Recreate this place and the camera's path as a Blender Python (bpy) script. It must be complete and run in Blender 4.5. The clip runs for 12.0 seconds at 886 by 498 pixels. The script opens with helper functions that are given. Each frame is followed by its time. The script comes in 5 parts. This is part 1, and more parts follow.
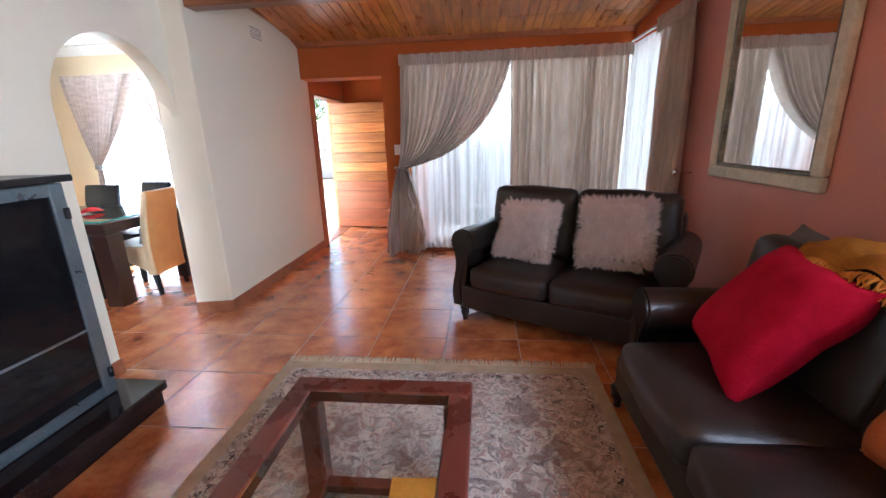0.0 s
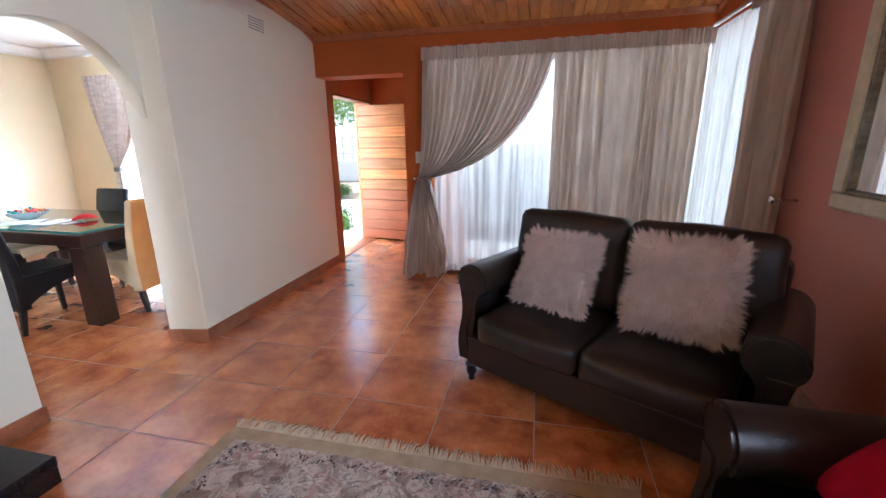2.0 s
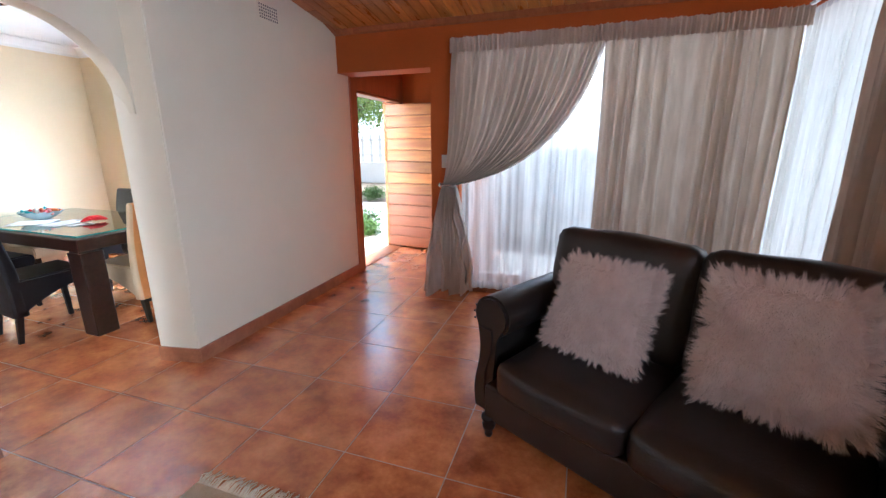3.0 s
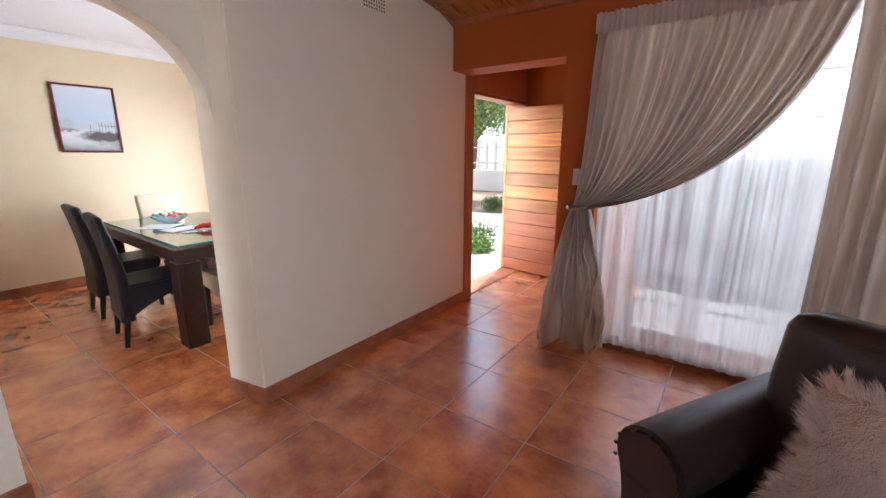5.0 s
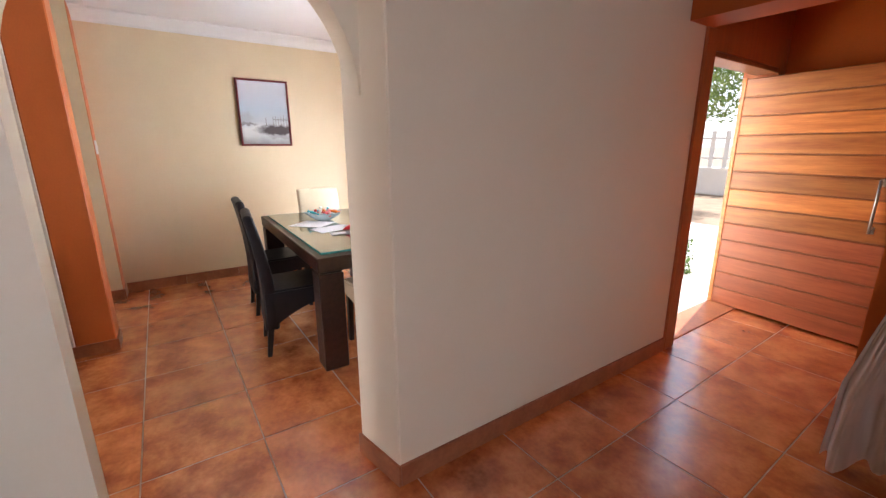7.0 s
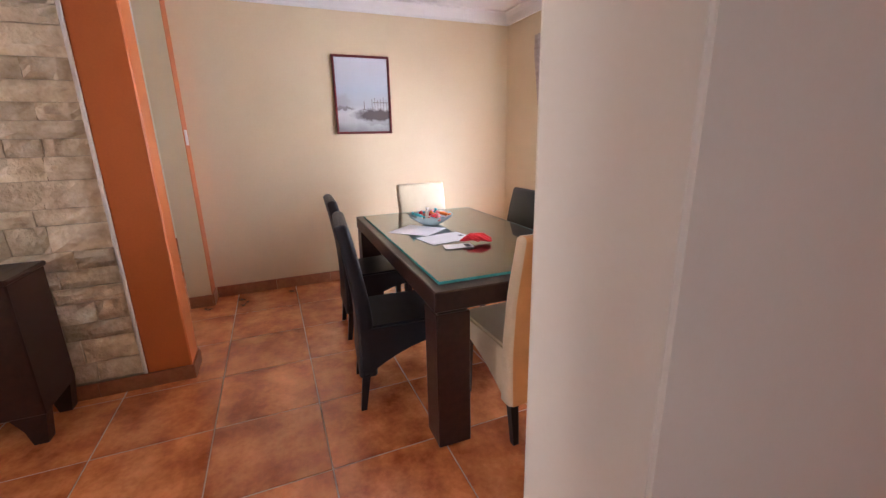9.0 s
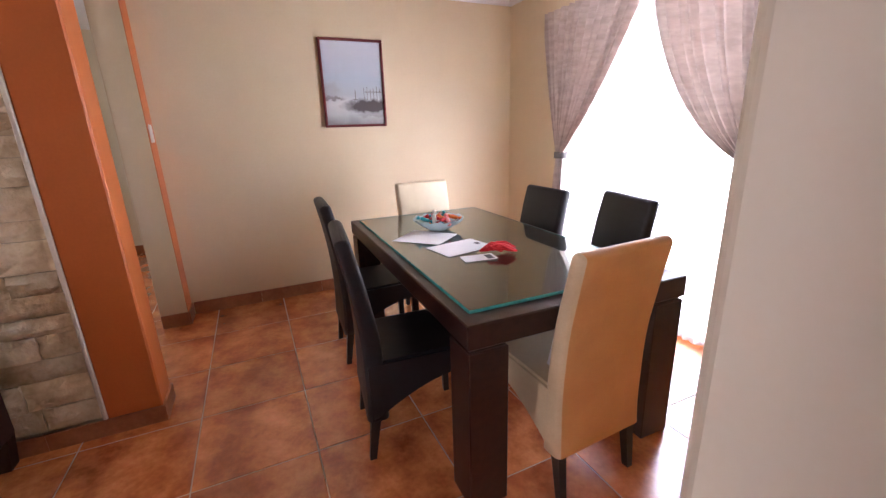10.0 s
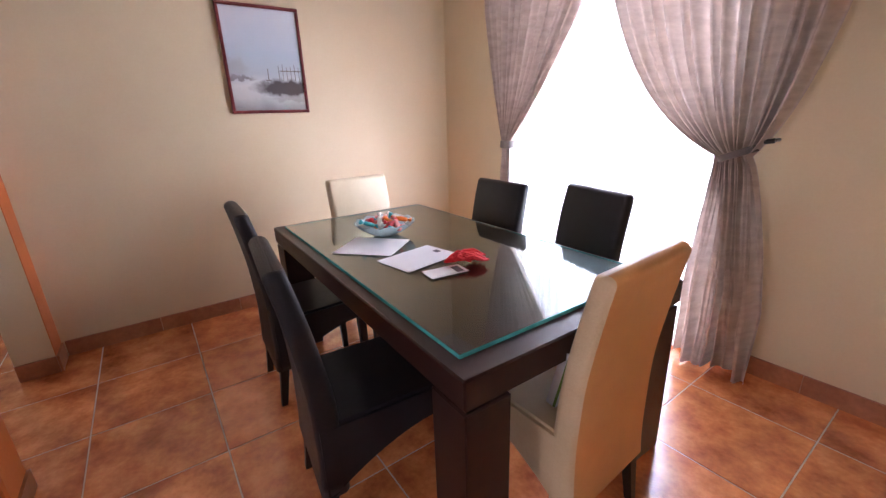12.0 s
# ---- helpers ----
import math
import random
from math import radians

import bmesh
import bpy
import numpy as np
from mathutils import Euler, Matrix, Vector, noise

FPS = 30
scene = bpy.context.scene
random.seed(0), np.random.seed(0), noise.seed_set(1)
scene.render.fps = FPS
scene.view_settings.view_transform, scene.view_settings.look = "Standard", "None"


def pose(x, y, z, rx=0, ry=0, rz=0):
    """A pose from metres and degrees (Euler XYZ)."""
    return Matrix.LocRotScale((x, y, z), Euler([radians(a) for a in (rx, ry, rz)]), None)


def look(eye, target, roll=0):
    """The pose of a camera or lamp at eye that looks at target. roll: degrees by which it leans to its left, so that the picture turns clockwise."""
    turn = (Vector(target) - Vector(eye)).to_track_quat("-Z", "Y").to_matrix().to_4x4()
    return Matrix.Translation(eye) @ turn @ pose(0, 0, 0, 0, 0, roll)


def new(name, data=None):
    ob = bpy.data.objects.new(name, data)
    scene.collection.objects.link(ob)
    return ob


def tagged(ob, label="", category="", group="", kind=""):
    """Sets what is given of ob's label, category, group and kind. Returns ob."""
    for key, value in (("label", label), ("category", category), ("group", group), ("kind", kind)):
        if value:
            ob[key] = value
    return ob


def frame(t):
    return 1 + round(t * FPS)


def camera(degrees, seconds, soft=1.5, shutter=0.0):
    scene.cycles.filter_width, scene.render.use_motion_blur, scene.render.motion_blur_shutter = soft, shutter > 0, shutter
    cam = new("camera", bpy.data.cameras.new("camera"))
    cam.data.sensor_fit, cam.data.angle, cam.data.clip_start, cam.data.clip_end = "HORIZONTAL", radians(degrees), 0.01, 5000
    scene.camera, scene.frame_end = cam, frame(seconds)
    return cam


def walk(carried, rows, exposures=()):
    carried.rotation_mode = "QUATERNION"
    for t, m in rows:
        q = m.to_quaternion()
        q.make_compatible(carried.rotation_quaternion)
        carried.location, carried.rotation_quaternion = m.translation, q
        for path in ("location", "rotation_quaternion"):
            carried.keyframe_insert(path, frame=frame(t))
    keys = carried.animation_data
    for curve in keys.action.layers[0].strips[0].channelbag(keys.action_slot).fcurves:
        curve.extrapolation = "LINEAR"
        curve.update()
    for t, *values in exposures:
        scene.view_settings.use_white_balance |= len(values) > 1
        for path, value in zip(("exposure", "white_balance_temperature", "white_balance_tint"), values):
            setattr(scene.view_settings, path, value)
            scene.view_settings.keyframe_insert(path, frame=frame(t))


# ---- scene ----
cam = camera(94.7, 12.0, soft=1.4)
PATH = [
    (0, (0.173, 0.375, 1.392), (-0.025, 2.294, 0.865), -1.7),
    (0.5, (0.227, 0.536, 1.398), (-0.016, 2.452, 0.878), -1.6),
    (1, (0.304, 0.755, 1.403), (-0.017, 2.663, 0.898), -1.5),
    (1.5, (0.36, 0.942, 1.418), (-0.025, 2.837, 0.908), -1.2),
    (2, (0.382, 1.132, 1.418), (-0.061, 3.015, 0.911), -0.9),
    (2.5, (0.381, 1.372, 1.415), (-0.133, 3.238, 0.913), -0.5),
    (4.5, (0.249, 2.186, 1.427), (-0.768, 3.845, 0.964), -0.1),
    (5, (0.113, 2.328, 1.438), (-1.025, 3.907, 0.977), 0.1),
    (5.5, (-0.068, 2.462, 1.441), (-1.35, 3.925, 0.974), 0.1),
    (6, (-0.238, 2.572, 1.439), (-1.647, 3.909, 0.963), -0.0),
    (6.5, (-0.458, 2.692, 1.423), (-1.983, 3.892, 0.941), -0.1),
    (7, (-0.657, 2.775, 1.419), (-2.259, 3.867, 0.931), -0.2),
    (7.5, (-0.898, 2.837, 1.401), (-2.571, 3.815, 0.906), -0.4),
    (7.7, (-0.986, 2.86, 1.392), (-2.682, 3.794, 0.893), -0.6),
    (9.3, (-1.73, 2.936, 1.367), (-3.519, 3.654, 0.835), -1.5),
    (9.5, (-1.82, 2.943, 1.369), (-3.603, 3.666, 0.824), -1.7),
    (10, (-1.992, 2.929, 1.366), (-3.743, 3.723, 0.813), -2.0),
    (10.5, (-2.166, 2.914, 1.363), (-3.847, 3.832, 0.786), -2.4),
    (11, (-2.283, 2.91, 1.357), (-3.902, 3.922, 0.763), -2.6),
    (11.5, (-2.352, 2.932, 1.352), (-3.921, 4.012, 0.741), -2.5),
    (12, (-2.396, 2.975, 1.36), (-3.948, 4.077, 0.746), -2.0),
]
EXPOSURES = [(0.0, 2.14, 5000, 7), (1.0, 2.05, 5000, 7), (2.5, 1.98, 4950, 7), (4.5, 1.76, 5250, 11), (5.5, 1.52, 5800, 15), (6.5, 1.42, 6450, 20), (7.5, 1.42, 5450, 18), (9.5, 1.14, 5850, 28), (12.0, 0.97, 5700, 28)]
walk(cam, [(t, look(eye, target, roll)) for t, eye, target, roll in PATH], EXPOSURES)

# ---- light ----
BACK_Y = -2.6
world = bpy.data.worlds.new("world")
scene.world = world
world.use_nodes = True
wn = world.node_tree
sky = wn.nodes.new("ShaderNodeTexSky")
sky.sky_type, sky.sun_disc = "NISHITA", False
sky.sun_elevation, sky.sun_rotation = radians(64), radians(-12)
haze = wn.nodes.new("ShaderNodeHueSaturation")
haze.inputs["Saturation"].default_value = 0.35
wn.links.new(sky.outputs[0], haze.inputs["Color"])
wn.links.new(haze.outputs[0], wn.nodes["Background"].inputs[0])
wn.nodes["Background"].inputs[1].default_value = 0.14
sun = new("sun", bpy.data.lights.new("sun", "SUN"))
sun.data.energy, sun.data.angle, sun.data.color = 3.6, radians(0.6), (1.0, 0.95, 0.87)
sun.matrix_world = look((0, 0, 20), (0.208 * 4.38, -0.978 * 4.38, 20 - 8.99))


def window_light(name, width, height, m, watts, color=(0.93, 0.97, 1.0)):
    """Sky light, or fill through an added window, set outside any curtain."""
    lamp = bpy.data.lights.new(name, "AREA")
    lamp.shape, lamp.size, lamp.size_y, lamp.energy, lamp.color = "RECTANGLE", width, height, watts, color
    ob = new(name, lamp)
    ob.matrix_world = m
    return ob


window_light("dining_window_light", 1.5, 2.1, look((-3.55, 6.12, 1.3), (-5.05, 3.4, 0.9)), 135)
# fill lamp in an unseen window, added to brighten the pier wall
window_light("side_fill_light", 1.7, 1.15, look((2.12, 0.4, 1.6), (-3, 1.6, 1.0)), 22, (0.97, 0.98, 1.0))
# another fill lamp, behind an unseen window added at the dining side's back
window_light("back_fill_light", 0.9, 2.0, look((-2.85, BACK_Y - 0.35, 1.2), (-4.6, 2.2, 1.0)), 20, (1.0, 0.97, 0.93))
window_light("corner_window_light", 0.95, 2.1, look((2.12, 4.80, 1.25), (-3, 4.80, 1.25)), 6, (1.0, 0.98, 0.94))
window_light("front_window_light", 2.4, 0.5, look((0.55, 6.5, 2.10), (0.45, 3.4, 0.3)), 9, (1.0, 0.98, 0.93))
# fill lamp behind an added window, to lift the dark passage
window_light("passage_fill_light", 1.0, 1.2, look((-6.6, 0.42, 1.5), (-6.6, 4, 1.5)), 6, (1.0, 0.97, 0.93))

# ---- materials ----


def nodes_of(name):
    m = bpy.data.materials.new(name)
    m.use_nodes = True
    return m, m.node_tree, m.node_tree.nodes["Principled BSDF"]


def surface(name, c1, c2, scale=4.0, rough=0.5, bump=0.0, fine=60.0, c3=None, metal=0.0, stretch=(1, 1, 1), per_piece=0.0,
            rough_span=0.1, local=True, spec=0.5, coat=0.0, island=False, fine_mix=0.25, coat_rough=0.14):
    """A surface with colour variation at two scales, gloss variation and fine relief."""
    m, t, p = nodes_of(name)
    n, ln = t.nodes, t.links
    co = n.new("ShaderNodeTexCoord")
    mp = n.new("ShaderNodeMapping")
    mp.inputs["Scale"].default_value = stretch
    ln.new(co.outputs["Object"], mp.inputs[0])
    if not local:
        geo = n.new("ShaderNodeNewGeometry")
        ln.new(geo.outputs["Position"], mp.inputs[0])
    source = mp.outputs[0]
    if per_piece:
        info = n.new("ShaderNodeObjectInfo")
        off = n.new("ShaderNodeVectorMath")
        off.operation = "MULTIPLY_ADD"
        ln.new(info.outputs["Random"], off.inputs[0])
        off.inputs[1].default_value = (37, 23, 11)
        ln.new(mp.outputs[0], off.inputs[2])
        source = off.outputs[0]
    big = n.new("ShaderNodeTexNoise")
    big.inputs["Scale"].default_value, big.inputs["Detail"].default_value, big.inputs["Roughness"].default_value = scale, 6, 0.6
    ln.new(source, big.inputs[0])
    ramp = n.new("ShaderNodeValToRGB")
    ramp.color_ramp.elements[0].position, ramp.color_ramp.elements[1].position = 0.32, 0.68
    ramp.color_ramp.elements[0].color, ramp.color_ramp.elements[1].color = (*c1, 1), (*c2, 1)
    if c3:
        e = ramp.color_ramp.elements.new(0.5)
        e.color = (*c3, 1)
    ln.new(big.outputs[0], ramp.inputs[0])
    small = n.new("ShaderNodeTexNoise")
    small.inputs["Scale"].default_value, small.inputs["Detail"].default_value = fine, 4
    ln.new(source, small.inputs[0])
    mix = n.new("ShaderNodeMix")
    mix.data_type, mix.blend_type = "RGBA", "OVERLAY"
    mix.inputs[0].default_value = fine_mix
    ln.new(ramp.outputs[0], mix.inputs[6])
    ln.new(small.outputs[0], mix.inputs[7])
    color = mix.outputs[2]
    if per_piece or island:
        hsv = n.new("ShaderNodeHueSaturation")
        span = n.new("ShaderNodeMapRange")
        amount = per_piece or 0.2
        span.inputs["To Min"].default_value, span.inputs["To Max"].default_value = 1 - amount, 1 + amount
        if island:
            ig = n.new("ShaderNodeNewGeometry")
            ln.new(ig.outputs["Random Per Island"], span.inputs[0])
        else:
            ln.new(info.outputs["Random"], span.inputs[0])
        ln.new(span.outputs[0], hsv.inputs["Value"])
        ln.new(color, hsv.inputs["Color"])
        color = hsv.outputs[0]
    ln.new(color, p.inputs["Base Color"])
    rr = n.new("ShaderNodeMapRange")
    rr.inputs["To Min"].default_value, rr.inputs["To Max"].default_value = max(0.02, rough - rough_span), min(1, rough + rough_span)
    ln.new(big.outputs[0], rr.inputs[0])
    ln.new(rr.outputs[0], p.inputs["Roughness"])
    p.inputs["Metallic"].default_value = metal
    p.inputs["Specular IOR Level"].default_value = spec
    p.inputs["Coat Weight"].default_value = coat
    p.inputs["Coat Roughness"].default_value = coat_rough
    if bump:
        b = n.new("ShaderNodeBump")
        b.inputs["Strength"].default_value, b.inputs["Distance"].default_value = bump, 0.01
        ln.new(small.outputs[0], b.inputs["Height"])
        ln.new(b.outputs[0], p.inputs["Normal"])
    return m


TILE = surface("terracotta_tile", (0.34, 0.086, 0.025), (0.86, 0.335, 0.112), 4.6, 0.23, 0.015, 45, c3=(0.62, 0.202, 0.06), per_piece=0.09, rough_span=0.08, spec=1.0, coat=1.0, fine_mix=0.3, coat_rough=0.27)
TILE_WORLD = surface("terracotta_tile_far", (0.34, 0.086, 0.025), (0.86, 0.335, 0.112), 4.6, 0.23, 0.015, 45, c3=(0.62, 0.202, 0.06), local=False, spec=1.0, coat=1.0, fine_mix=0.3, coat_rough=0.27)
SKIRT = surface("skirting_tile", (0.28, 0.092, 0.037), (0.45, 0.18, 0.08), 5, 0.35, 0.05, 45, per_piece=0.08)
GROUT = surface("grout", (0.46, 0.34, 0.24), (0.60, 0.46, 0.34), 8, 0.4, 0.2, 120, local=False)
WHITE_WALL = surface("white_wall_paint", (0.80, 0.735, 0.565), (0.85, 0.785, 0.615), 0.9, 0.6, 0.05, 90, local=False, fine_mix=0.05)
CREAM = surface("cream_wall_paint", (0.66, 0.535, 0.335), (0.72, 0.59, 0.38), 0.8, 0.55, 0.06, 90, local=False, fine_mix=0.05)
WHITE = surface("white_ceiling_paint", (0.74, 0.73, 0.70), (0.80, 0.79, 0.76), 1.0, 0.7, 0.03, 80, local=False, fine_mix=0.05)
RUST = surface("rust_wall_paint", (0.42, 0.094, 0.011), (0.48, 0.112, 0.015), 1.1, 0.6, 0.05, 90, local=False, fine_mix=0.08, spec=0.25)
PINK = surface("brick_red_wall_paint", (0.64, 0.26, 0.19), (0.70, 0.295, 0.215), 1.0, 0.5, 0.06, 90, local=False, fine_mix=0.08)
ORANGE = surface("orange_wall_paint", (0.56, 0.145, 0.026), (0.62, 0.168, 0.034), 1.2, 0.5, 0.05, 90, local=False, fine_mix=0.08)
PINE = surface("varnished_pine", (0.36, 0.12, 0.018), (0.60, 0.25, 0.05), 3.0, 0.3, 0.05, 14, stretch=(6, 0.5, 6), local=False, c3=(0.48, 0.18, 0.032), island=True)
BEAM = surface("stained_beam_wood", (0.15, 0.05, 0.018), (0.27, 0.10, 0.035), 4.0, 0.35, 0.08, 30, stretch=(0.6, 8, 8), local=False)
FRAME_WOOD = surface("stained_door_frame_wood", (0.30, 0.085, 0.025), (0.42, 0.14, 0.045), 3, 0.35, 0.08, 20, stretch=(8, 8, 0.6), local=False)
DOOR_WOOD = surface("varnished_meranti", (0.30, 0.09, 0.02), (0.50, 0.195, 0.045), 3, 0.32, 0.06, 20, stretch=(0.6, 6, 7), per_piece=0.38)
DOOR_RED = surface("reddish_weathered_meranti", (0.23, 0.058, 0.022), (0.34, 0.098, 0.038), 3, 0.36, 0.06, 20, stretch=(0.6, 6, 7), per_piece=0.12)
WENGE = surface("dark_wenge_wood", (0.018, 0.0055, 0.004), (0.036, 0.012, 0.008), 3, 0.33, 0.08, 40, stretch=(1, 10, 10))
MAHOGANY = surface("mahogany_wood", (0.088, 0.019, 0.012), (0.120, 0.027, 0.017), 3, 0.28, 0.03, 30, stretch=(2, 2, 2), coat=0.4, fine_mix=0.12)
LEATHER = surface("dark_brown_leather", (0.019, 0.015, 0.013), (0.031, 0.023, 0.020), 5, 0.33, 0.12, 160, spec=0.6)
BLACK_LEATHER = surface("black_chair_leather", (0.008, 0.007, 0.008), (0.013, 0.011, 0.013), 6, 0.44, 0.12, 180, spec=0.38)
CREAM_LEATHER = surface("cream_chair_leather", (0.64, 0.53, 0.34), (0.72, 0.61, 0.41), 6, 0.42, 0.12, 150, fine_mix=0.1)
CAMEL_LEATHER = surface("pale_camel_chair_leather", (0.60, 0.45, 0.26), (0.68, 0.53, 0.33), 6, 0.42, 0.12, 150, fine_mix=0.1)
TAN_REAR = surface("tan_chair_rear", (0.62, 0.29, 0.09), (0.70, 0.35, 0.12), 6, 0.42, 0.12, 150, fine_mix=0.1)
BLACK_LEG = surface("black_lacquered_wood", (0.008, 0.006, 0.005), (0.016, 0.011, 0.009), 9, 0.4, 0.04, 80)
RED_CLOTH = surface("crimson_velvet", (0.36, 0.003, 0.020), (0.50, 0.006, 0.032), 8, 0.9, 0.3, 140, spec=0.08)
MUSTARD = surface("mustard_knit", (0.55, 0.21, 0.012), (0.72, 0.30, 0.025), 14, 0.9, 0.6, 120)
BURNT = surface("burnt_orange_cloth", (0.42, 0.10, 0.018), (0.52, 0.14, 0.03), 10, 0.85, 0.4, 130)
GREY_CLOTH = surface("grey_cloth", (0.12, 0.11, 0.10), (0.18, 0.165, 0.15), 10, 0.9, 0.4, 130)
FUR = surface("pale_mauve_fur", (0.72, 0.57, 0.50), (0.84, 0.71, 0.64), 14, 0.85, 0.2, 200)
GRANITE = surface("black_granite", (0.008, 0.007, 0.008), (0.022, 0.019, 0.020), 60, 0.12, 0.0, 240)
BLACK_METAL = surface("black_stove_enamel", (0.010, 0.010, 0.011), (0.018, 0.018, 0.020), 8, 0.3, 0.04, 90)
FIRE_GLASS = surface("smoked_fire_glass", (0.006, 0.006, 0.007), (0.010, 0.010, 0.011), 6, 0.06, 0.0, 60, rough_span=0.03)
STEEL = surface("brushed_steel", (0.34, 0.40, 0.42), (0.46, 0.52, 0.54), 5, 0.32, 0.05, 120, metal=0.9, stretch=(1, 1, 12))
SCREEN_STEEL = surface("blue_grey_screen_steel", (0.17, 0.21, 0.23), (0.25, 0.30, 0.32), 5, 0.3, 0.05, 120, metal=0.7)
CHROME = surface("chrome", (0.72, 0.70, 0.66), (0.82, 0.80, 0.76), 5, 0.16, 0.0, 80, metal=1.0)
PLASTIC = surface("white_switch_plastic", (0.74, 0.73, 0.70), (0.79, 0.78, 0.75), 5, 0.35, 0.0, 80, fine_mix=0.05)
FRAME_CREAM = surface("distressed_cream_frame", (0.62, 0.56, 0.40), (0.76, 0.71, 0.55), 18, 0.45, 0.2, 80)
FRAME_SILVER = surface("tarnished_silver_bead", (0.13, 0.12, 0.09), (0.28, 0.26, 0.20), 20, 0.35, 0.1, 90, metal=0.7)
FRAME_RED = surface("dark_red_lacquer_frame", (0.12, 0.014, 0.014), (0.19, 0.026, 0.022), 10, 0.3, 0.05, 60)
PAPER = surface("white_paper", (0.76, 0.77, 0.80), (0.82, 0.83, 0.85), 6, 0.7, 0.02, 90, fine_mix=0.05)
INK = surface("grey_print", (0.10, 0.10, 0.12), (0.15, 0.15, 0.17), 10, 0.8, 0.0, 90)
STONE = surface("split_sandstone", (0.60, 0.48, 0.31), (0.86, 0.78, 0.60), 9, 0.6, 1.0, 40, c3=(0.74, 0.64, 0.46), per_piece=0.16)
MORTAR = surface("stone_mortar", (0.46, 0.40, 0.30), (0.56, 0.49, 0.38), 10, 0.9, 0.3, 80, local=False)
PLASTER_EDGE = surface("white_plaster_bead", (0.70, 0.66, 0.58), (0.78, 0.74, 0.66), 12, 0.8, 0.3, 80)
FRINGE = surface("rug_fringe_cotton", (0.62, 0.49, 0.31), (0.80, 0.68, 0.48), 20, 0.9, 0.2, 200)
ALU = surface("white_window_aluminium", (0.70, 0.70, 0.69), (0.77, 0.77, 0.76), 5, 0.4, 0.0, 60)
PLANT = surface("garden_leaf", (0.045, 0.10, 0.015), (0.12, 0.22, 0.04), 3, 0.6, 0.1, 30, island=True, local=False)
TREE_LEAF = surface("yellow_green_tree_leaf", (0.09, 0.16, 0.02), (0.20, 0.26, 0.05), 2, 0.6, 0.1, 30, island=True, local=False)
BARK = surface("tree_bark", (0.09, 0.06, 0.04), (0.17, 0.12, 0.08), 9, 0.9, 0.8, 40, stretch=(3, 3, 0.6))
PAVING = surface("pale_concrete_paving", (0.50, 0.46, 0.40), (0.62, 0.58, 0.51), 2, 0.85, 0.3, 60, local=False)
DRIVE = surface("grey_driveway_paving", (0.20, 0.19, 0.175), (0.29, 0.275, 0.25), 3, 0.85, 0.3, 60, local=False)
SOIL = surface("dry_garden_soil", (0.22, 0.15, 0.09), (0.36, 0.27, 0.17), 2, 0.95, 0.6, 40, local=False)
GARDEN_WALL = surface("pale_plaster_garden_wall", (0.72, 0.68, 0.60), (0.80, 0.76, 0.68), 1.2, 0.85, 0.2, 50, local=False)
FENCE_WHITE = surface("white_fence_paint", (0.68, 0.66, 0.62), (0.76, 0.74, 0.70), 5, 0.6, 0.1, 50)
CAR_PAINT = surface("charcoal_car_paint", (0.035, 0.038, 0.045), (0.045, 0.048, 0.056), 2, 0.25, 0.0, 60, coat=0.8)
RUBBER = surface("tyre_rubber", (0.015, 0.015, 0.015), (0.022, 0.022, 0.022), 10, 0.85, 0.2, 60)


